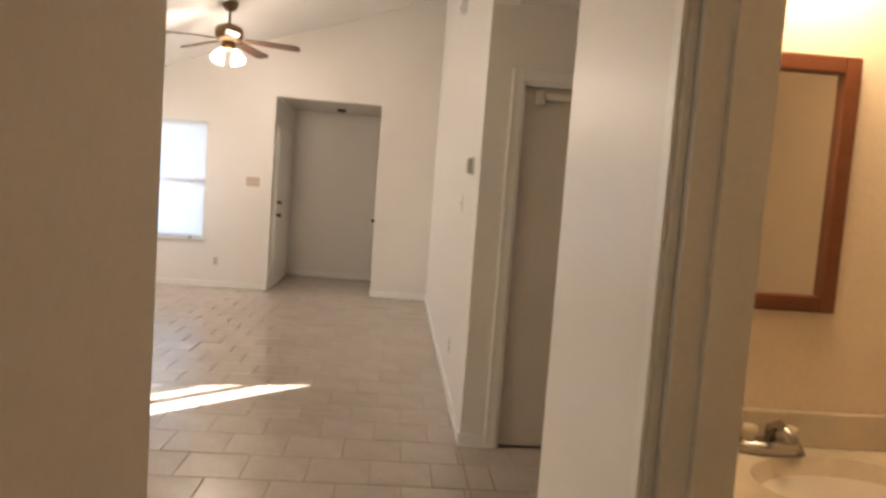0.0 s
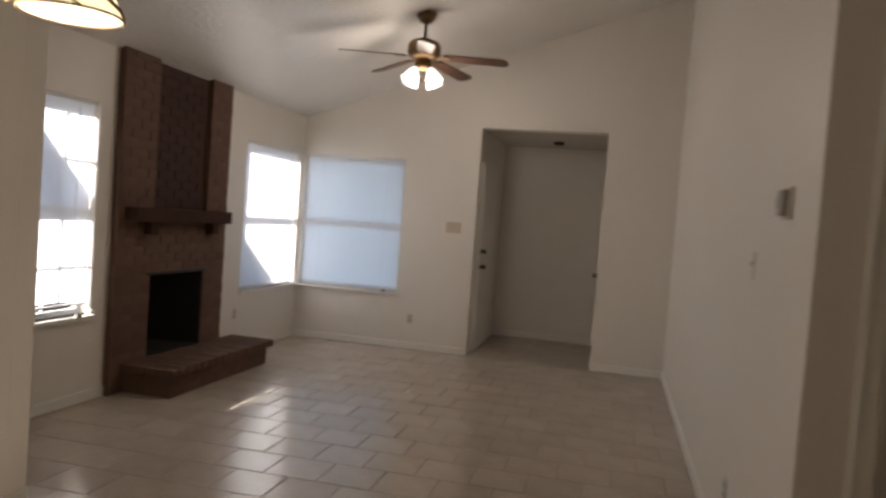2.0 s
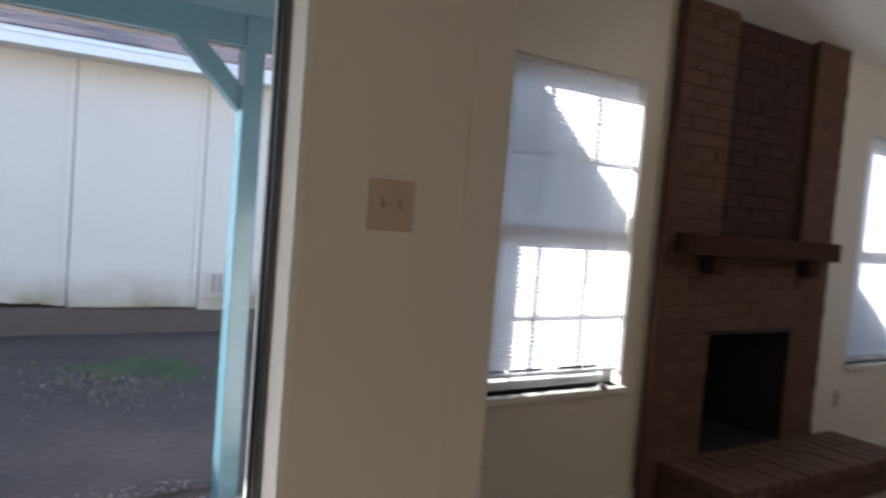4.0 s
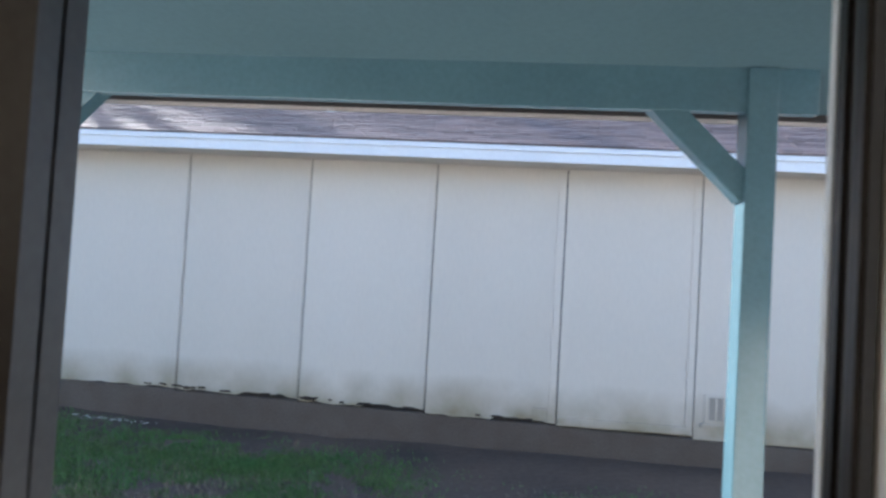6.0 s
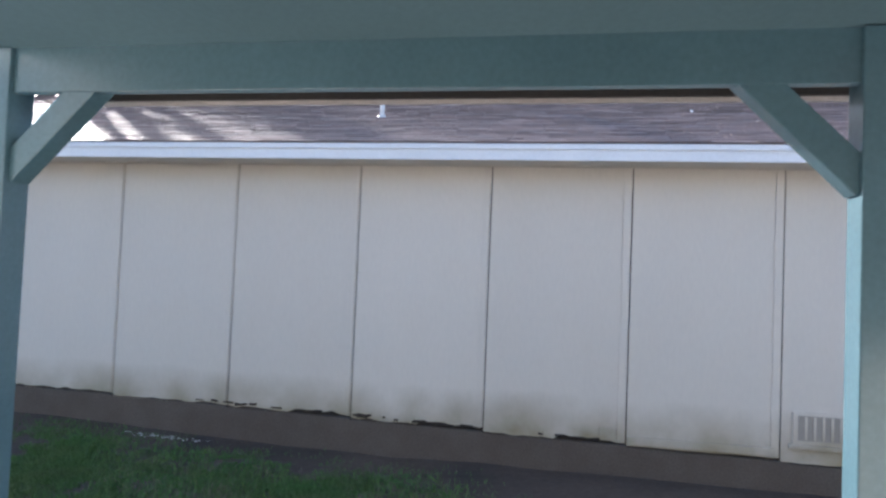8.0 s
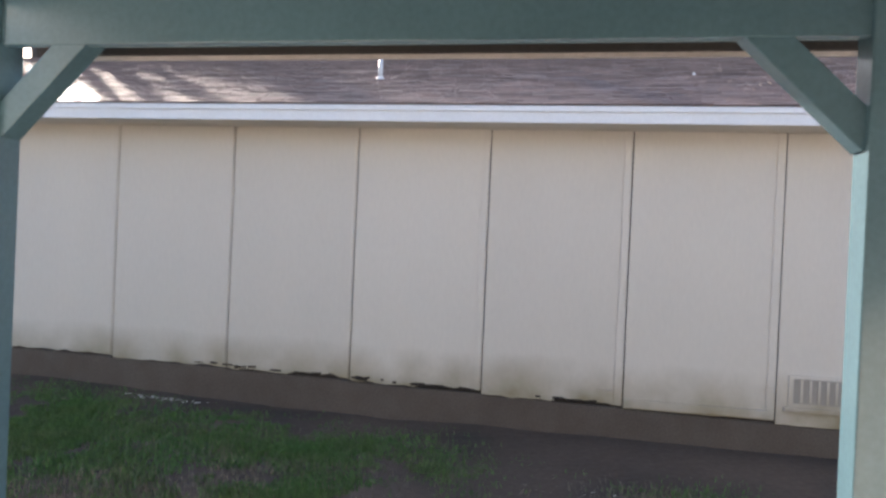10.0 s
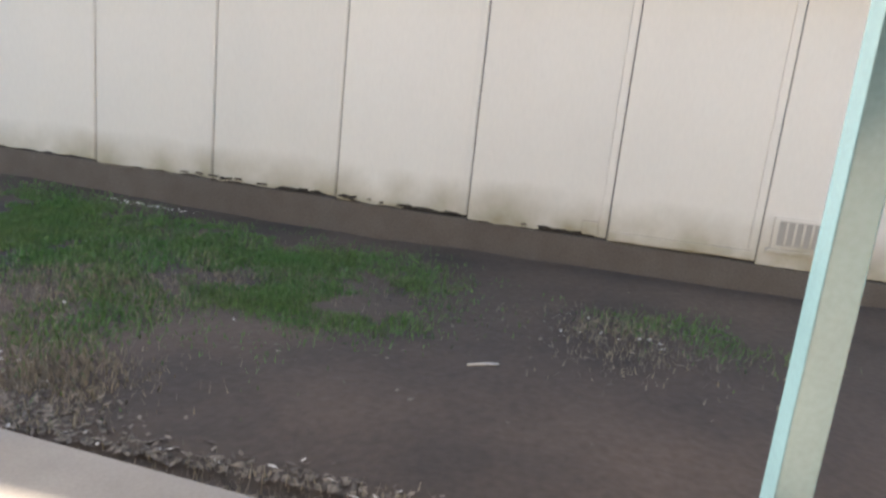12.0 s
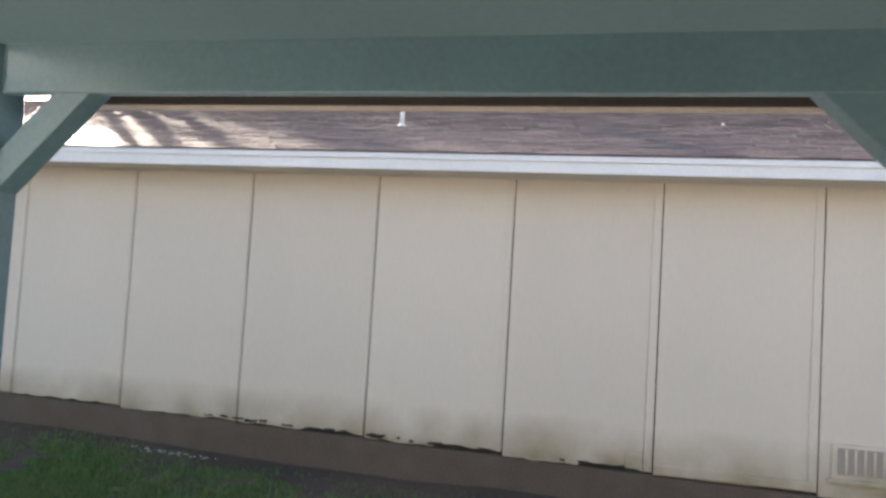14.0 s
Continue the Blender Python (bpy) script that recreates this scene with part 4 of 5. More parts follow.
def entry_door():
    thing = structure(new("door_entry"), "cream painted entry door standing in the alcove side", "door")
    x = ALC[0]
    block("leaf", x + 0.001, 9.12, 0.01, x + 0.03, 10.02, 2.05, M_TRIM, thing, bevel=0.003)
    for y0, y1 in ((9.07, 9.12), (10.02, 10.08)):
        block("casing", x + 0.001, y0, 0.0, x + 0.018, y1, 2.10, M_TRIM, thing, bevel=0.004)
    block("casing", x + 0.001, 9.12, 2.05, x + 0.018, 10.02, 2.10, M_TRIM, thing, bevel=0.004)
    for z, nm in ((0.95, "door_knob"), (1.12, "deadbolt")):
        bm = bmesh.new()
        lathe(bm, [(0.0, 0.06), (0.022, 0.056), (0.028, 0.04), (0.014, 0.02), (0.028, 0.004), (0.028, 0.0)], seg=18,
              m=Matrix.Translation((x + 0.03, 9.19, z)) @ Matrix.Rotation(radians(90), 4, "Y"))
        part(nm, bm, M_DKMETAL, thing, smooth=True)


entry_door()
latch = tagged(new("closet_knob"), "small dark knob in the alcove", "knob")
bm = bmesh.new()
lathe(bm, [(0.0, 0.05), (0.02, 0.046), (0.024, 0.03), (0.012, 0.015), (0.02, 0.0)], seg=14,
      m=Matrix.Translation((ALC[1], 9.08, 0.97)) @ Matrix.Rotation(radians(-90), 4, "Y"))
part("knob", bm, M_DKMETAL, latch, smooth=True)

# ---- patio ----
PX = -3.60
bm = bmesh.new()
prism(bm, [(XD - 0.151, -2.5), (XD - 0.151, 3.955), (-2.60, 3.955), (-2.82, 4.13), (-3.515, 4.13), (-4.075, -2.5)], -0.30, SLAB_Z, "z")
structure(part("patio_slab", bm, M_SLAB, bevel=0.008), "grey concrete patio slab with a worn edge", "patio")


def patio_cover():
    cover = tagged(new("patio_cover"), "teal painted wooden patio cover on posts with braces", "patio cover")
    ra, rz = 0.20, 2.183

    def under(x):
        return rz + ra * (x - PX)
    bm = bmesh.new()
    xo, xi = PX - 0.28, XD - 0.151
    for xa, ya, yb in ((xi, 1.385, 3.97), (XW - 0.17, 3.97, 4.45)):
        prism(bm, [(xo, under(xo)), (xa, under(xa)), (xa, under(xa) + 0.02), (xo, under(xo) + 0.02)], ya, yb, "y")
    part("soffit", bm, M_TEALCEIL, cover, "teal painted plywood ceiling")
    bm = bmesh.new()
    for xa, ya, yb in ((xi, 1.375, 3.97), (XW - 0.17, 3.97, 4.47)):
        prism(bm, [(xo, under(xo) + 0.022), (xa, under(xa) + 0.022), (xa, under(xa) + 0.09), (xo, under(xo) + 0.09)], ya, yb, "y")
    part("roof", bm, M_SHINGLE, cover)
    block("fascia", xo - 0.02, 1.375, under(xo) - 0.024, xo, 4.47, under(xo) + 0.09, M_DARKEDGE, cover, "dark weathered eave board")
    block("drip_edge", xo - 0.024, 1.375, under(xo) - 0.040, xo - 0.010, 4.47, under(xo) - 0.026, M_DRIP, cover, "pale metal drip edge")
    bm = bmesh.new()
    box(bm, PX + 0.005, 1.38, 2.048, PX + 0.045, 4.19, rz + 0.012)
    part("beam", bm, M_TEAL, cover, bevel=0.004)
    for y in (1.433, 4.016):
        bm = bmesh.new()
        box(bm, PX - 0.047, y - 0.047, YARD_Z - 0.05, PX + 0.062, y + 0.047, rz + 0.008)
        part("post", bm, M_TEAL, cover, bevel=0.005)
        for s in (-1, 1):
            if (y > 3) == (s == 1):
                continue
            bm = bmesh.new()
            L = 0.42
            box(bm, -0.040, -L / 2, -0.042, 0.040, L / 2, 0.042)
            m = Matrix.Translation((PX, y + s * 0.172, 1.94)) @ Matrix.Rotation(radians(s * 45), 4, "X")
            bmesh.ops.transform(bm, matrix=m, verts=list(bm.verts))
            part("brace", bm, M_TEAL, cover, bevel=0.004)


patio_cover()


# ---- neighbouring building ----
def neighbour():
    house = tagged(new("neighbour_house"), "long low beige panelled building with shingle roof behind the yard", "house")
    XN, YA, YB = -7.93, -8.53, 15.9
    base, eave = 0.20, 2.52
    joints = [-1.20 + 1.222 * k for k in range(-6, 15)]
    bm = bmesh.new()
    box(bm, XN - 11.0, YA, -0.4, XN - 0.02, YB, eave + 0.05)
    part("wall", bm, M_ROT, house, "dark sheathing behind the panels")
    bm = bmesh.new()
    rise = [base + 0.088 - 0.022 * max(0, min(9, k - 3)) for k in range(len(joints) - 1)]
    crest = [p for k, (a, b) in enumerate(zip(joints, joints[1:])) for p in ((a, rise[k]), (b, rise[k]))]
    prism(bm, [(YA, -0.4), (YA, rise[0])] + crest[1:-1] + [(YB, rise[-1]), (YB, -0.4)], XN - 0.02, XN + 0.03, "x")
    part("foundation", bm, M_CONC, house, "stained dirty concrete foundation strip", bevel=0.01)
    random.seed(11)
    for k, (a, b) in enumerate(zip(joints, joints[1:])):
        low = base + 0.10 - 0.022 * max(0, min(9, k - 3)) + random.uniform(-0.006, 0.006)
        bm = bmesh.new()
        # ragged, swollen foot
        n = 14
        ys = [a + 0.005 + (b - a - 0.010) * i / n for i in range(n + 1)]
        foot = [low + (random.uniform(-0.008, 0.014) if 4 <= k <= 9 else random.uniform(-0.003, 0.004)) for _ in ys]
        if k in (7, 8, 9):
            for i in range(8, 13):
                foot[i] += random.uniform(0.01, 0.035)
        outline = list(zip(ys, foot)) + [(ys[-1], eave), (ys[0], eave)]
        prism(bm, outline, XN - 0.018, XN, "x")
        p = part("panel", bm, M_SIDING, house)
        bm = bmesh.new()
        box(bm, XN - 0.017, b - (0.072 if k >= 8 else 0.040), low + 0.012, XN + 0.012, b - 0.014, eave - 0.002)
        part("joint_strip", bm, M_SIDING, house, bevel=0.002)
    # vent grille near the ground
    vy, vz = 5.03, 0.30
    vent = block("foundation_vent", XN - 0.002, vy - 0.03, vz - 0.02, XN + 0.016, vy + 0.41, vz + 0.24, M_SIDING, house, "beige louvred vent", bevel=0.003)
    # grey plate on the vent face; its tone stands for shade between louvres
    block("shade_plate", XN + 0.014, vy + 0.01, vz + 0.012, XN + 0.018, vy + 0.375, vz + 0.212, M_GREY, vent, "grey plate standing in for the shaded vent opening")
    for i in range(5):
        block("louvre", XN + 0.012, vy + 0.062 + 0.066 * i, vz + 0.02, XN + 0.024, vy + 0.080 + 0.066 * i, vz + 0.205, M_SIDING, vent)
    block("vent_sill", XN + 0.001, vy - 0.06, vz - 0.055, XN + 0.035, vy + 0.44, vz - 0.02, M_SIDING, house, bevel=0.003)
    block("patch_board", XN - 0.002, 3.475, base - 0.015, XN + 0.014, 3.60, base + 0.10, M_SIDING, house, "pale patch of board at a joint", bevel=0.003)
    block("skirt_strip", XN - 0.002, 3.70, base - 0.03, XN + 0.028, 4.86, base + 0.035, M_SIDING, house, bevel=0.003)
    # eave: soffit, fascia, gutterless edge
    xe = XN + 0.40
    block("soffit", XN - 0.02, YA - 0.3, eave, xe - 0.02, YB + 0.3, eave + 0.02, M_SIDING, house)
    block("fascia", xe - 0.02, YA - 0.3, eave - 0.005, xe, YB + 0.3, eave + 0.135, M_FASCIA, house, "white painted fascia board", bevel=0.003)
    block("fascia_trim", xe, YA - 0.3, eave + 0.085, xe + 0.02, YB + 0.3, eave + 0.138, M_FASCIA, house, bevel=0.003)
    # roof deck and courses of shingles
    slope = 0.333
    run = 6.5
    bm = bmesh.new()
    z0 = eave + 0.130
    prism(bm, [(xe + 0.02, z0), (xe + 0.02, z0 + 0.01), (xe - run, z0 + 0.01 + slope * run), (xe - 2 * run, z0), (xe - 2 * run, z0 - 0.02)], YA - 0.3, YB + 0.3, "y")
    roof = part("roof", bm, M_SHINGLE, house, "weathered red-brown shingle roof")
    # shingles
    verts, faces = [], []
    ang = math.atan(slope)
    rows = int(run / 0.14)
    rnd = random.Random(5)
    for r in range(rows):
        x = xe + 0.025 - r * 0.14
        y = YA - 0.3 + rnd.uniform(0, 0.3)
        while y < YB + 0.2:
            w = rnd.choice((0.16, 0.22, 0.30, 0.34))
            t = 0.010 + rnd.uniform(0, 0.006)
            xa, xb = x, x - 0.165
            za, zb = z0 + 0.012 + slope * (xe + 0.02 - xa), z0 + 0.012 + slope * (xe + 0.02 - xb)
            i = len(verts)
            verts += [(xa, y, za), (xa, y + w - 0.006, za), (xa, y + w - 0.006, za + t), (xa, y, za + t), (xb, y, zb), (xb, y + w - 0.006, zb)]
            faces += [(i, i + 1, i + 2, i + 3), (i + 3, i + 2, i + 5, i + 4), (i, i + 3, i + 4), (i + 1, i + 5, i + 2)]
            y += w
    me = bpy.data.meshes.new("shingle")
    me.from_pydata(verts, [], faces)
    me.materials.append(M_SHINGLE)
    sh = new("shingle", me)
    sh.parent = roof
    sh["kind"] = "stuff"
    # vent pipe
    bm = bmesh.new()
    px, py = xe - 2.05, 0.93
    pz = z0 + slope * 2.07
    tube(bm, [(px, py, pz - 0.05), (px, py, pz + 0.27)], 0.026, 14)
    lathe(bm, [(0.07, pz - 0.03), (0.05, pz + 0.02), (0.03, pz + 0.04), (0.0, pz + 0.04)], (px, py, 0), 14)
    part("vent_pipe", bm, M_PIPE, house, "short white roof vent pipe", smooth=True)
    bm = bmesh.new()
    lathe(bm, [(0.03, -0.02), (0.022, 0.01), (0.014, 0.018), (0.014, 0.034), (0.0, 0.036)], (-9.98, 4.43, z0 + 0.012 + slope * (xe + 9.98)), 12)
    part("roof_stub", bm, M_PIPE, house, "small pale vent stub on the roof", smooth=True)
    # dirt heaps of rot along the foot
    bm = bmesh.new()
    rnd = random.Random(3)
    for k in range(34):
        y = rnd.choice((0.0, 0.35, 1.15, 1.9, 2.35, 3.15)) + rnd.gauss(0, 0.14)
        u = max(0.0, min(1.0, (y + 1.2) / 11))
        z = base + 0.075 - 0.2 * u + rnd.uniform(-0.012, 0.006)
        s = rnd.uniform(0.012, 0.06)
        m = Matrix.Translation((XN + 0.012, y, z)) @ Euler((rnd.uniform(-0.18, 0.10), rnd.uniform(0, 3), rnd.uniform(-0.2, 0.2))).to_matrix().to_4x4()
        box(bm, -0.008, -s, -0.005, 0.008, s, 0.006, m)
    rot = part("rot_debris", bm, M_ROT, house, "dark rotten splinters under the panels")
    rot["kind"] = "stuff"


neighbour()

# ---- yard ----
bm = bmesh.new()
nx, ny = 60, 110
rnd = random.Random(8)


def lie(x, y):
    h = YARD_Z + 0.02 * noise.noise(Vector((x * 0.9, y * 0.9, 0))) + 0.012 * noise.noise(Vector((x * 3.1, y * 3.1, 4)))
    t = max(0.0, min(1.0, (-6.9 - x) / 1.0))
    h += 0.05 * t + 0.10 * t * max(0.0, min(1.0, (0.5 - y) / 2.5))
    if x > -3.9:
        h -= 0.03
    return h


grid = []
for i in range(nx + 1):
    x = -9.0 + (XW - 0.2 + 9.0 + 0.6) * i / nx
    grid.append([bm.verts.new((x, y, lie(x, y))) for y in [-6.0 + 18.0 * j / ny for j in range(ny + 1)]])
for i in range(nx):
    for j in range(ny):
        bm.faces.new((grid[i][j], grid[i + 1][j], grid[i + 1][j + 1], grid[i][j + 1]))
# carry the sheet on to the horizon
far = 3000.0
edge_loops = [[grid[0][j] for j in range(ny + 1)], [grid[i][ny] for i in range(nx + 1)], [grid[nx][j] for j in range(ny, -1, -1)], [grid[i][0] for i in range(nx, -1, -1)]]
corner = [bm.verts.new((-far, -far, YARD_Z - 0.2)), bm.verts.new((-far, far, YARD_Z - 0.2)), bm.verts.new((far, far, YARD_Z - 0.2)), bm.verts.new((far, -far, YARD_Z - 0.2))]
for e, (p, q) in zip(edge_loops, ((0, 1), (1, 2), (2, 3), (3, 0))):
    half = len(e) // 2
    for k in range(len(e) - 1):
        bm.faces.new((e[k], e[k + 1], corner[p] if k < half else corner[q]))
    bm.faces.new((e[half], corner[q], corner[p]))
structure(part("ground", bm, M_DIRT, smooth=True), "bare brown dirt yard with thin grass", "ground")


def blades(name, mat, spots, label, n, tall, wide, seed, flat=False, clump=-9.0):
    """Many small blades or leaves, strewn inside soft-edged patches (x, y, rx, ry, density)."""
    r = np.random.RandomState(seed)
    total = sum(s[4] for s in spots)
    verts, faces = [], []
    for x, y, rx, ry, d in spots:
        for _ in range(int(n * d / total)):
            u, v = r.normal(0, 0.5, 2)
            px, py = x + rx * u, y + ry * v
            if px > -3.74 + 0.0845 * (py - 1.5) - 0.01 and py < 4.14 or px < -7.86:
                continue
            if noise.noise(Vector((px * 1.7, py * 1.7, seed))) + 0.6 * noise.noise(Vector((px * 5, py * 5, seed))) < clump + r.uniform(-0.45, 0.45):
                continue
            z = lie(px, py)
            a = r.uniform(0, 2 * math.pi)
            h, w = tall * r.uniform(0.4, 1.2), wide * r.uniform(0.6, 1.3)
            dx, dy = math.cos(a), math.sin(a)
            i = len(verts)
            if flat:
                t = r.uniform(-0.5, 0.5)
                verts += [(px - dx * h, py - dy * h, z + 0.004), (px - dy * w, py + dx * w, z + 0.006 + abs(t) * w), (px + dx * h, py + dy * h, z + 0.010 + t * 0.01), (px + dy * w, py - dx * w, z + 0.004)]
                faces.append((i, i + 1, i + 2, i + 3))
            else:
                lean = r.uniform(0.1, 0.9)
                verts += [(px - dy * w, py + dx * w, z - 0.004), (px + dy * w, py - dx * w, z - 0.004), (px + dx * h * lean, py + dy * h * lean, z + h)]
                faces.append((i, i + 1, i + 2))
    me = bpy.data.meshes.new(name)
    me.from_pydata(verts, [], faces)
    me.materials.append(mat)
    return tagged(new(name, me), label, "ground cover", kind="stuff")


blades("grass", M_GRASS, [(-6.0, -0.3, 0.9, 0.8, 3.0), (-6.3, 1.2, 0.8, 1.0, 3.0), (-6.8, 1.9, 0.6, 0.8, 2.0), (-5.6, 0.6, 0.8, 0.8, 1.2), (-6.5, 4.2, 0.45, 0.7, 0.4),
                          (-5.2, -1.6, 1.2, 1.2, 2.0), (-6.6, -2.6, 1.0, 1.5, 2.0), (-5.8, 2.1, 0.4, 0.4, 0.4), (-6.7, -0.9, 0.7, 0.9, 3.0), (-5.0, 0.8, 1.0, 1.2, 0.3), (-6.3, -0.7, 0.45, 0.5, 3.0), (-5.9, 1.7, 0.45, 0.8, 2.0), (-6.9, 0.2, 0.4, 0.8, 1.6), (-7.2, -1.2, 0.5, 0.8, 3.0), (-6.7, -1.4, 0.6, 0.7, 3.0), (-7.35, 0.6, 0.25, 0.9, 1.4), (-6.9, 1.3, 0.4, 0.9, 1.5), (-4.9, 0.7, 0.6, 0.6, 0.4)], "short sparse green grass in patches", 165000, 0.036, 0.0046, 21, clump=-0.05)
blades("dry_grass", M_DRYGRASS, [(-4.3, 1.15, 0.5, 0.5, 2.2), (-6.2, 3.8, 0.6, 0.7, 1.2), (-5.4, 0.4, 0.8, 1.0, 2.4), (-6.3, 0.9, 0.8, 1.4, 2.4), (-3.85, 2.4, 0.12, 1.6, 0.8)], "dry straw-coloured grass wisps", 13000, 0.045, 0.0036, 22, clump=-0.1)
blades("dead_leaves", M_LEAF, [(-3.86, 2.2, 0.16, 1.5, 3.0), (-4.0, 1.2, 0.3, 0.6, 1.4), (-3.86, 3.9, 0.2, 0.7, 0.8), (-5.3, 2.5, 1.4, 1.8, 0.08), (-6.2, 3.8, 0.5, 0.6, 0.4)],
       "curled dead leaves along the slab edge", 2900, 0.026, 0.0095, 23, flat=True)
blades("pale_litter", M_PALE, [(-7.72, -0.50, 0.05, 0.45, 1.6), (-3.9, 2.6, 0.15, 1.2, 0.8), (-6.3, 3.7, 0.4, 0.5, 0.35), (-4.4, 0.8, 0.3, 0.5, 0.6), (-5.5, 2.5, 1.2, 2.0, 0.12)],
       "pale scraps and chips on the dirt", 140, 0.023, 0.012, 24, flat=True)
stick = tagged(new("stick"), "thin pale stick lying on the dirt", "stick")
bm = bmesh.new()
tube(bm, [(-5.325, 2.93, lie(-5.32, 2.93) + 0.008), (-5.365, 3.01, lie(-5.36, 3.0) + 0.010), (-5.405, 3.09, lie(-5.4, 3.09) + 0.008)], [0.006, 0.008, 0.006], 8)
part("twig", bm, M_PALE, stick, smooth=True)


# ---- bare tree beyond the building, whose limbs shade its roof ----
def bare_tree(x, y, seed, leaders):
    """A pruned leafless tree: a trunk, thick leaders (y low, y high, radius) and a few thin limbs with twigs."""
    tree = tagged(new("bare_tree"), "leafless tree behind the neighbouring building", "tree", group="bare trees behind the building")
    r = random.Random(seed)
    trunk = [Vector((x + dx, y + dy, z)) for dx, dy, z in ((0, 0, YARD_Z - 0.3), (0.1, 0, 2.5), (0.05, 0.08, 4.5), (0.1, 0.05, 6.4), (0.05, 0.1, 8.0))]
    bm = bmesh.new()
    tube(bm, trunk, [0.36, 0.32, 0.28, 0.24, 0.12], 10)
    part("trunk", bm, M_BARK, tree, smooth=True)

    def twigs(bm, pts, n, size):
        for q in range(n):
            p = pts[1 + q % (len(pts) - 2)]
            b = r.uniform(0, 6.3)
            h = r.uniform(0.3, 0.75)
            tube(bm, [p, p + Vector((math.cos(b) * h * 0.5, math.sin(b) * h * 0.5, h * 0.3)), p + Vector((math.cos(b) * h * 0.8, math.sin(b) * h * 0.8, h * 0.7))], [size, size * 0.6, size * 0.2], 5)
    for k, (low, high, rad) in enumerate(leaders):
        start = trunk[2].lerp(trunk[4], 0.3 + 0.15 * k)
        pts = [start, Vector((x + 0.1, 0.6 * low + 0.4 * start.y, 0.5 * start.z + 4.6)), Vector((x, low, 10.6)), Vector((x, 0.5 * (low + high), 11.15)), Vector((x, high, 11.72))]
        bm = bmesh.new()
        tube(bm, pts, [rad * 1.3, rad * 1.15, rad, rad * 0.95, rad * 0.85], 8)
        twigs(bm, pts, 5, rad * 0.35)
        part("limb", bm, M_BARK, tree, smooth=True)
    for k in range(4):
        start = trunk[3].lerp(trunk[4], k / 4)
        a = k * 1.9 + r.uniform(-0.3, 0.3)
        out = r.uniform(0.5, 1.1)
        high = r.uniform(11.2, 11.6) - 0.665 * (start.x + math.cos(a) * out + 21.0) - start.z
        pts = [start + Vector((math.cos(a) * out * u ** 0.6, math.sin(a) * out * u ** 0.6, high * u)) + Vector((r.uniform(-0.1, 0.1), r.uniform(-0.1, 0.1), 0)) * u for u in (0, 0.25, 0.5, 0.75, 1.0)]
        bm = bmesh.new()
        tube(bm, pts, [0.09, 0.08, 0.07, 0.05, 0.03], 7)
        twigs(bm, pts, 6, 0.03)
        part("limb", bm, M_BARK, tree, smooth=True)


bare_tree(-21.0, -13.4, 4, ((-13.62, -13.93, 0.12), (-13.12, -13.55, 0.17), (-12.48, -12.98, 0.13)))
bare_tree(-21.0, -11.1, 9, ((-10.95, -11.78, 0.30), (-10.40, -11.46, 0.15)))
bare_tree(-21.0, -8.4, 14, ((-7.34, -9.01, 0.13),))

# ---- floor tiles, laid last ----
TILE, JOINT = 0.301, 0.005


def tile_mesh(w, d):
    bm = bmesh.new()
    b = 0.003
    low = [bm.verts.new(p) for p in ((0, 0, -0.006), (w, 0, -0.006), (w, d, -0.006), (0, d, -0.006))]
    mid = [bm.verts.new(p) for p in ((0, 0, -0.0015), (w, 0, -0.0015), (w, d, -0.0015), (0, d, -0.0015))]
    top = [bm.verts.new(p) for p in ((b, b, 0), (w - b, b, 0), (w - b, d - b, 0), (b, d - b, 0))]
    bm.faces.new(top)
    for p, q in ((low, mid), (mid, top)):
        for i in range(4):
            bm.faces.new((p[i], p[(i + 1) % 4], q[(i + 1) % 4], q[i]))
    bmesh.ops.recalc_face_normals(bm, faces=list(bm.faces))
    return bm


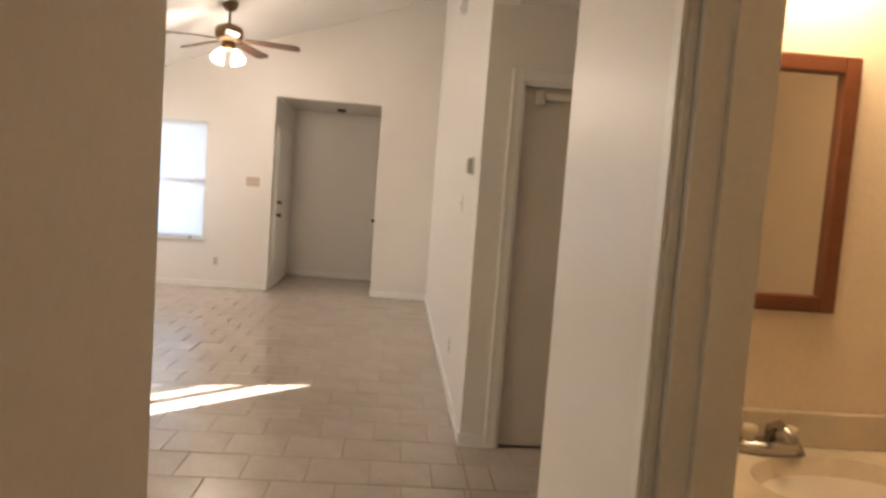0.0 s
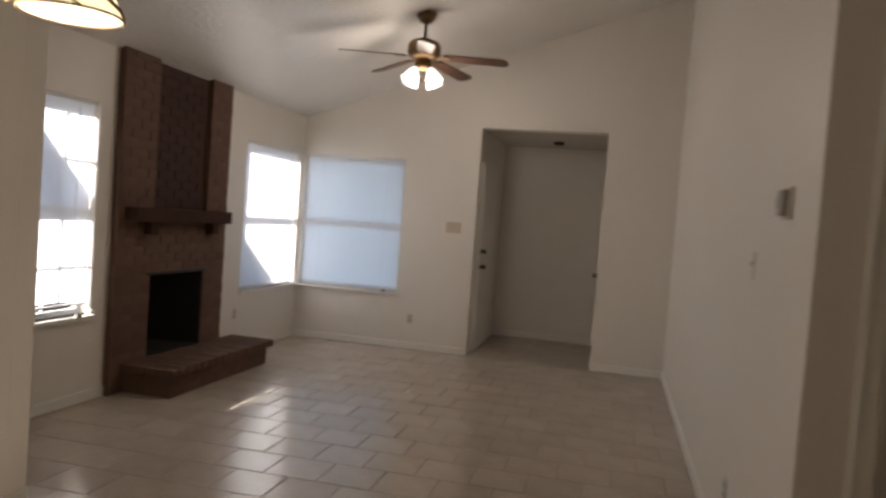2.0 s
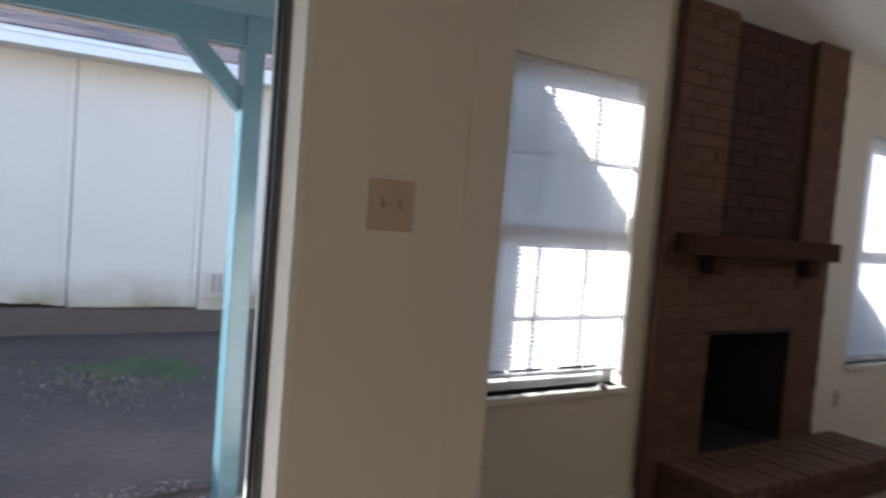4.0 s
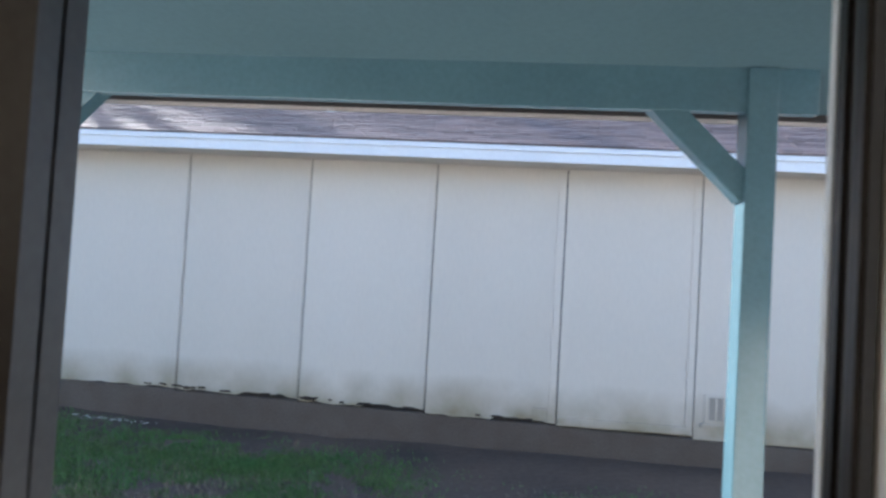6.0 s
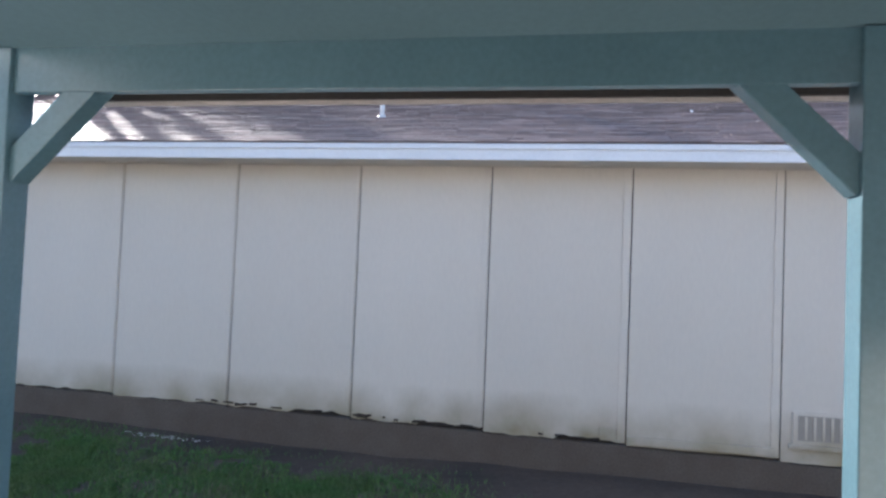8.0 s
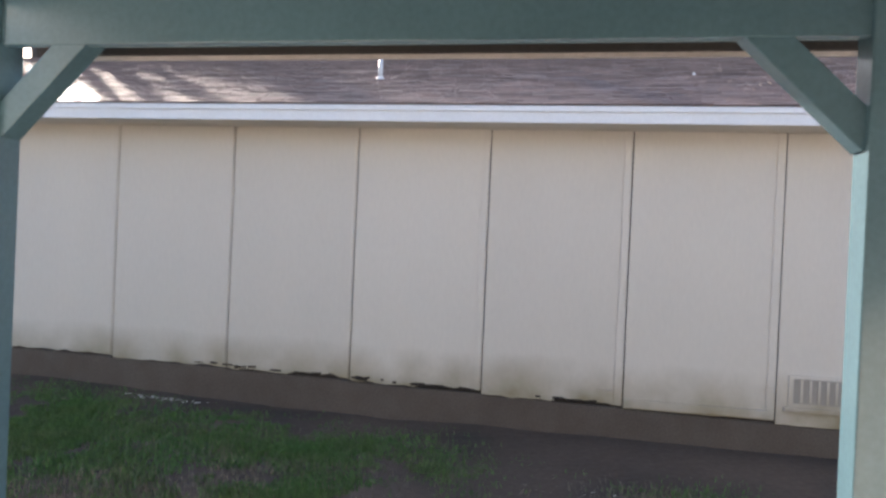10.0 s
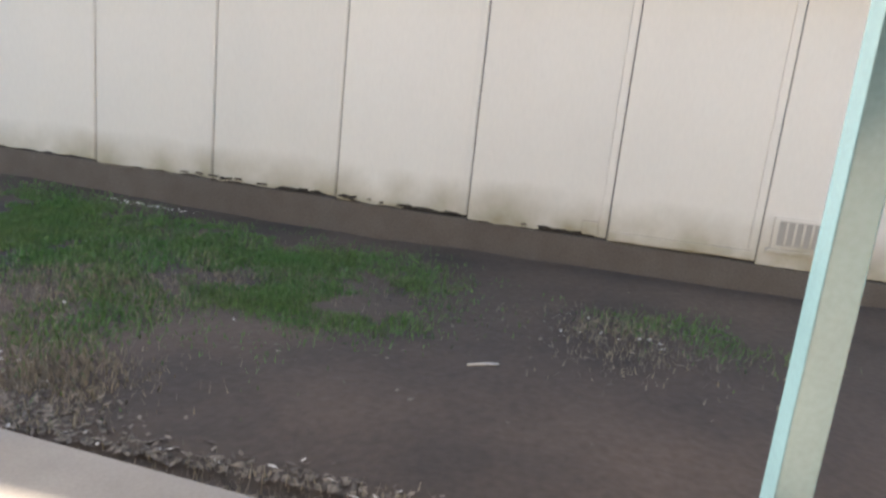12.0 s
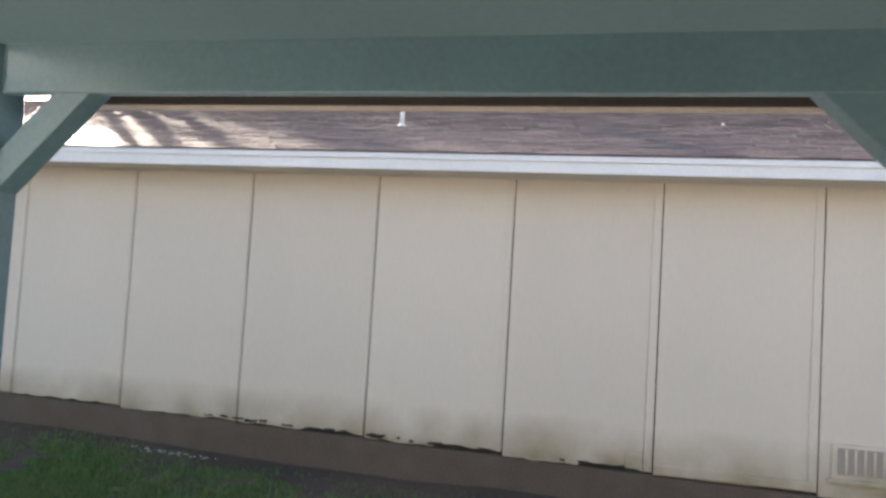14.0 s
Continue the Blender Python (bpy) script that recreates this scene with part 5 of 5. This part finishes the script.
def lay_tiles():
    rooms = [(XW, YJ, XR, YF), (XD, HALL_Y, XR, YJ), (HALL_X, -1.6, XR, HALL_Y), (XR, HALL_END, 2.9, YDOOR), (ALC[0], YF, ALC[1], ALC_BACK)]
    shared, count = {}, 0
    rest_v, rest_f = [], []
    rnd = random.Random(2)
    for x0, y0, x1, y1 in rooms:
        r0 = math.floor(y0 / (TILE + JOINT))
        row = r0
        while row * (TILE + JOINT) < y1:
            ya, yb = row * (TILE + JOINT), row * (TILE + JOINT) + TILE
            p, q = max(ya, y0 + 0.002), min(yb, y1 - 0.002)
            col = math.floor(x0 / (TILE + JOINT)) - 1
            while True:
                xa = col * (TILE + JOINT) + 0.153 * (row % 2)
                if xa > x1:
                    break
                u, v = max(xa, x0 + 0.002), min(xa + TILE, x1 - 0.002)
                if v - u > 0.02 and q - p > 0.02:
                    near = 2.3 < 0.5 * (p + q) < 6.6 and count < 300 and -2.0 < u
                    key = (round(v - u, 3), round(q - p, 3))
                    h = rnd.uniform(-0.0006, 0.0006)
                    if near:
                        if key not in shared:
                            bm = tile_mesh(*key)
                            me = bpy.data.meshes.new("tile")
                            bm.to_mesh(me)
                            bm.free()
                            me.materials.append(M_TILE)
                            shared[key] = me
                        t = new("tile", shared[key])
                        t.parent = floor
                        t.location = (u, p, h)
                        count += 1
                    else:
                        b, i = 0.003, len(rest_v)
                        rest_v += [(u, p, -0.006), (v, p, -0.006), (v, q, -0.006), (u, q, -0.006), (u, p, h - 0.0015), (v, p, h - 0.0015), (v, q, h - 0.0015), (u, q, h - 0.0015),
                                   (u + b, p + b, h), (v - b, p + b, h), (v - b, q - b, h), (u + b, q - b, h)]
                        rest_f.append((i + 8, i + 9, i + 10, i + 11))
                        for s in (0, 4):
                            for k in range(4):
                                rest_f.append((i + s + k, i + s + (k + 1) % 4, i + s + 4 + (k + 1) % 4, i + s + 4 + k))
                col += 1
            row += 1
    me = bpy.data.meshes.new("more_tiles")
    me.from_pydata(rest_v, [], rest_f)
    me.materials.append(M_TILE)
    ob = new("more_tiles", me)
    ob.parent = floor
    ob["kind"] = "stuff"


lay_tiles()
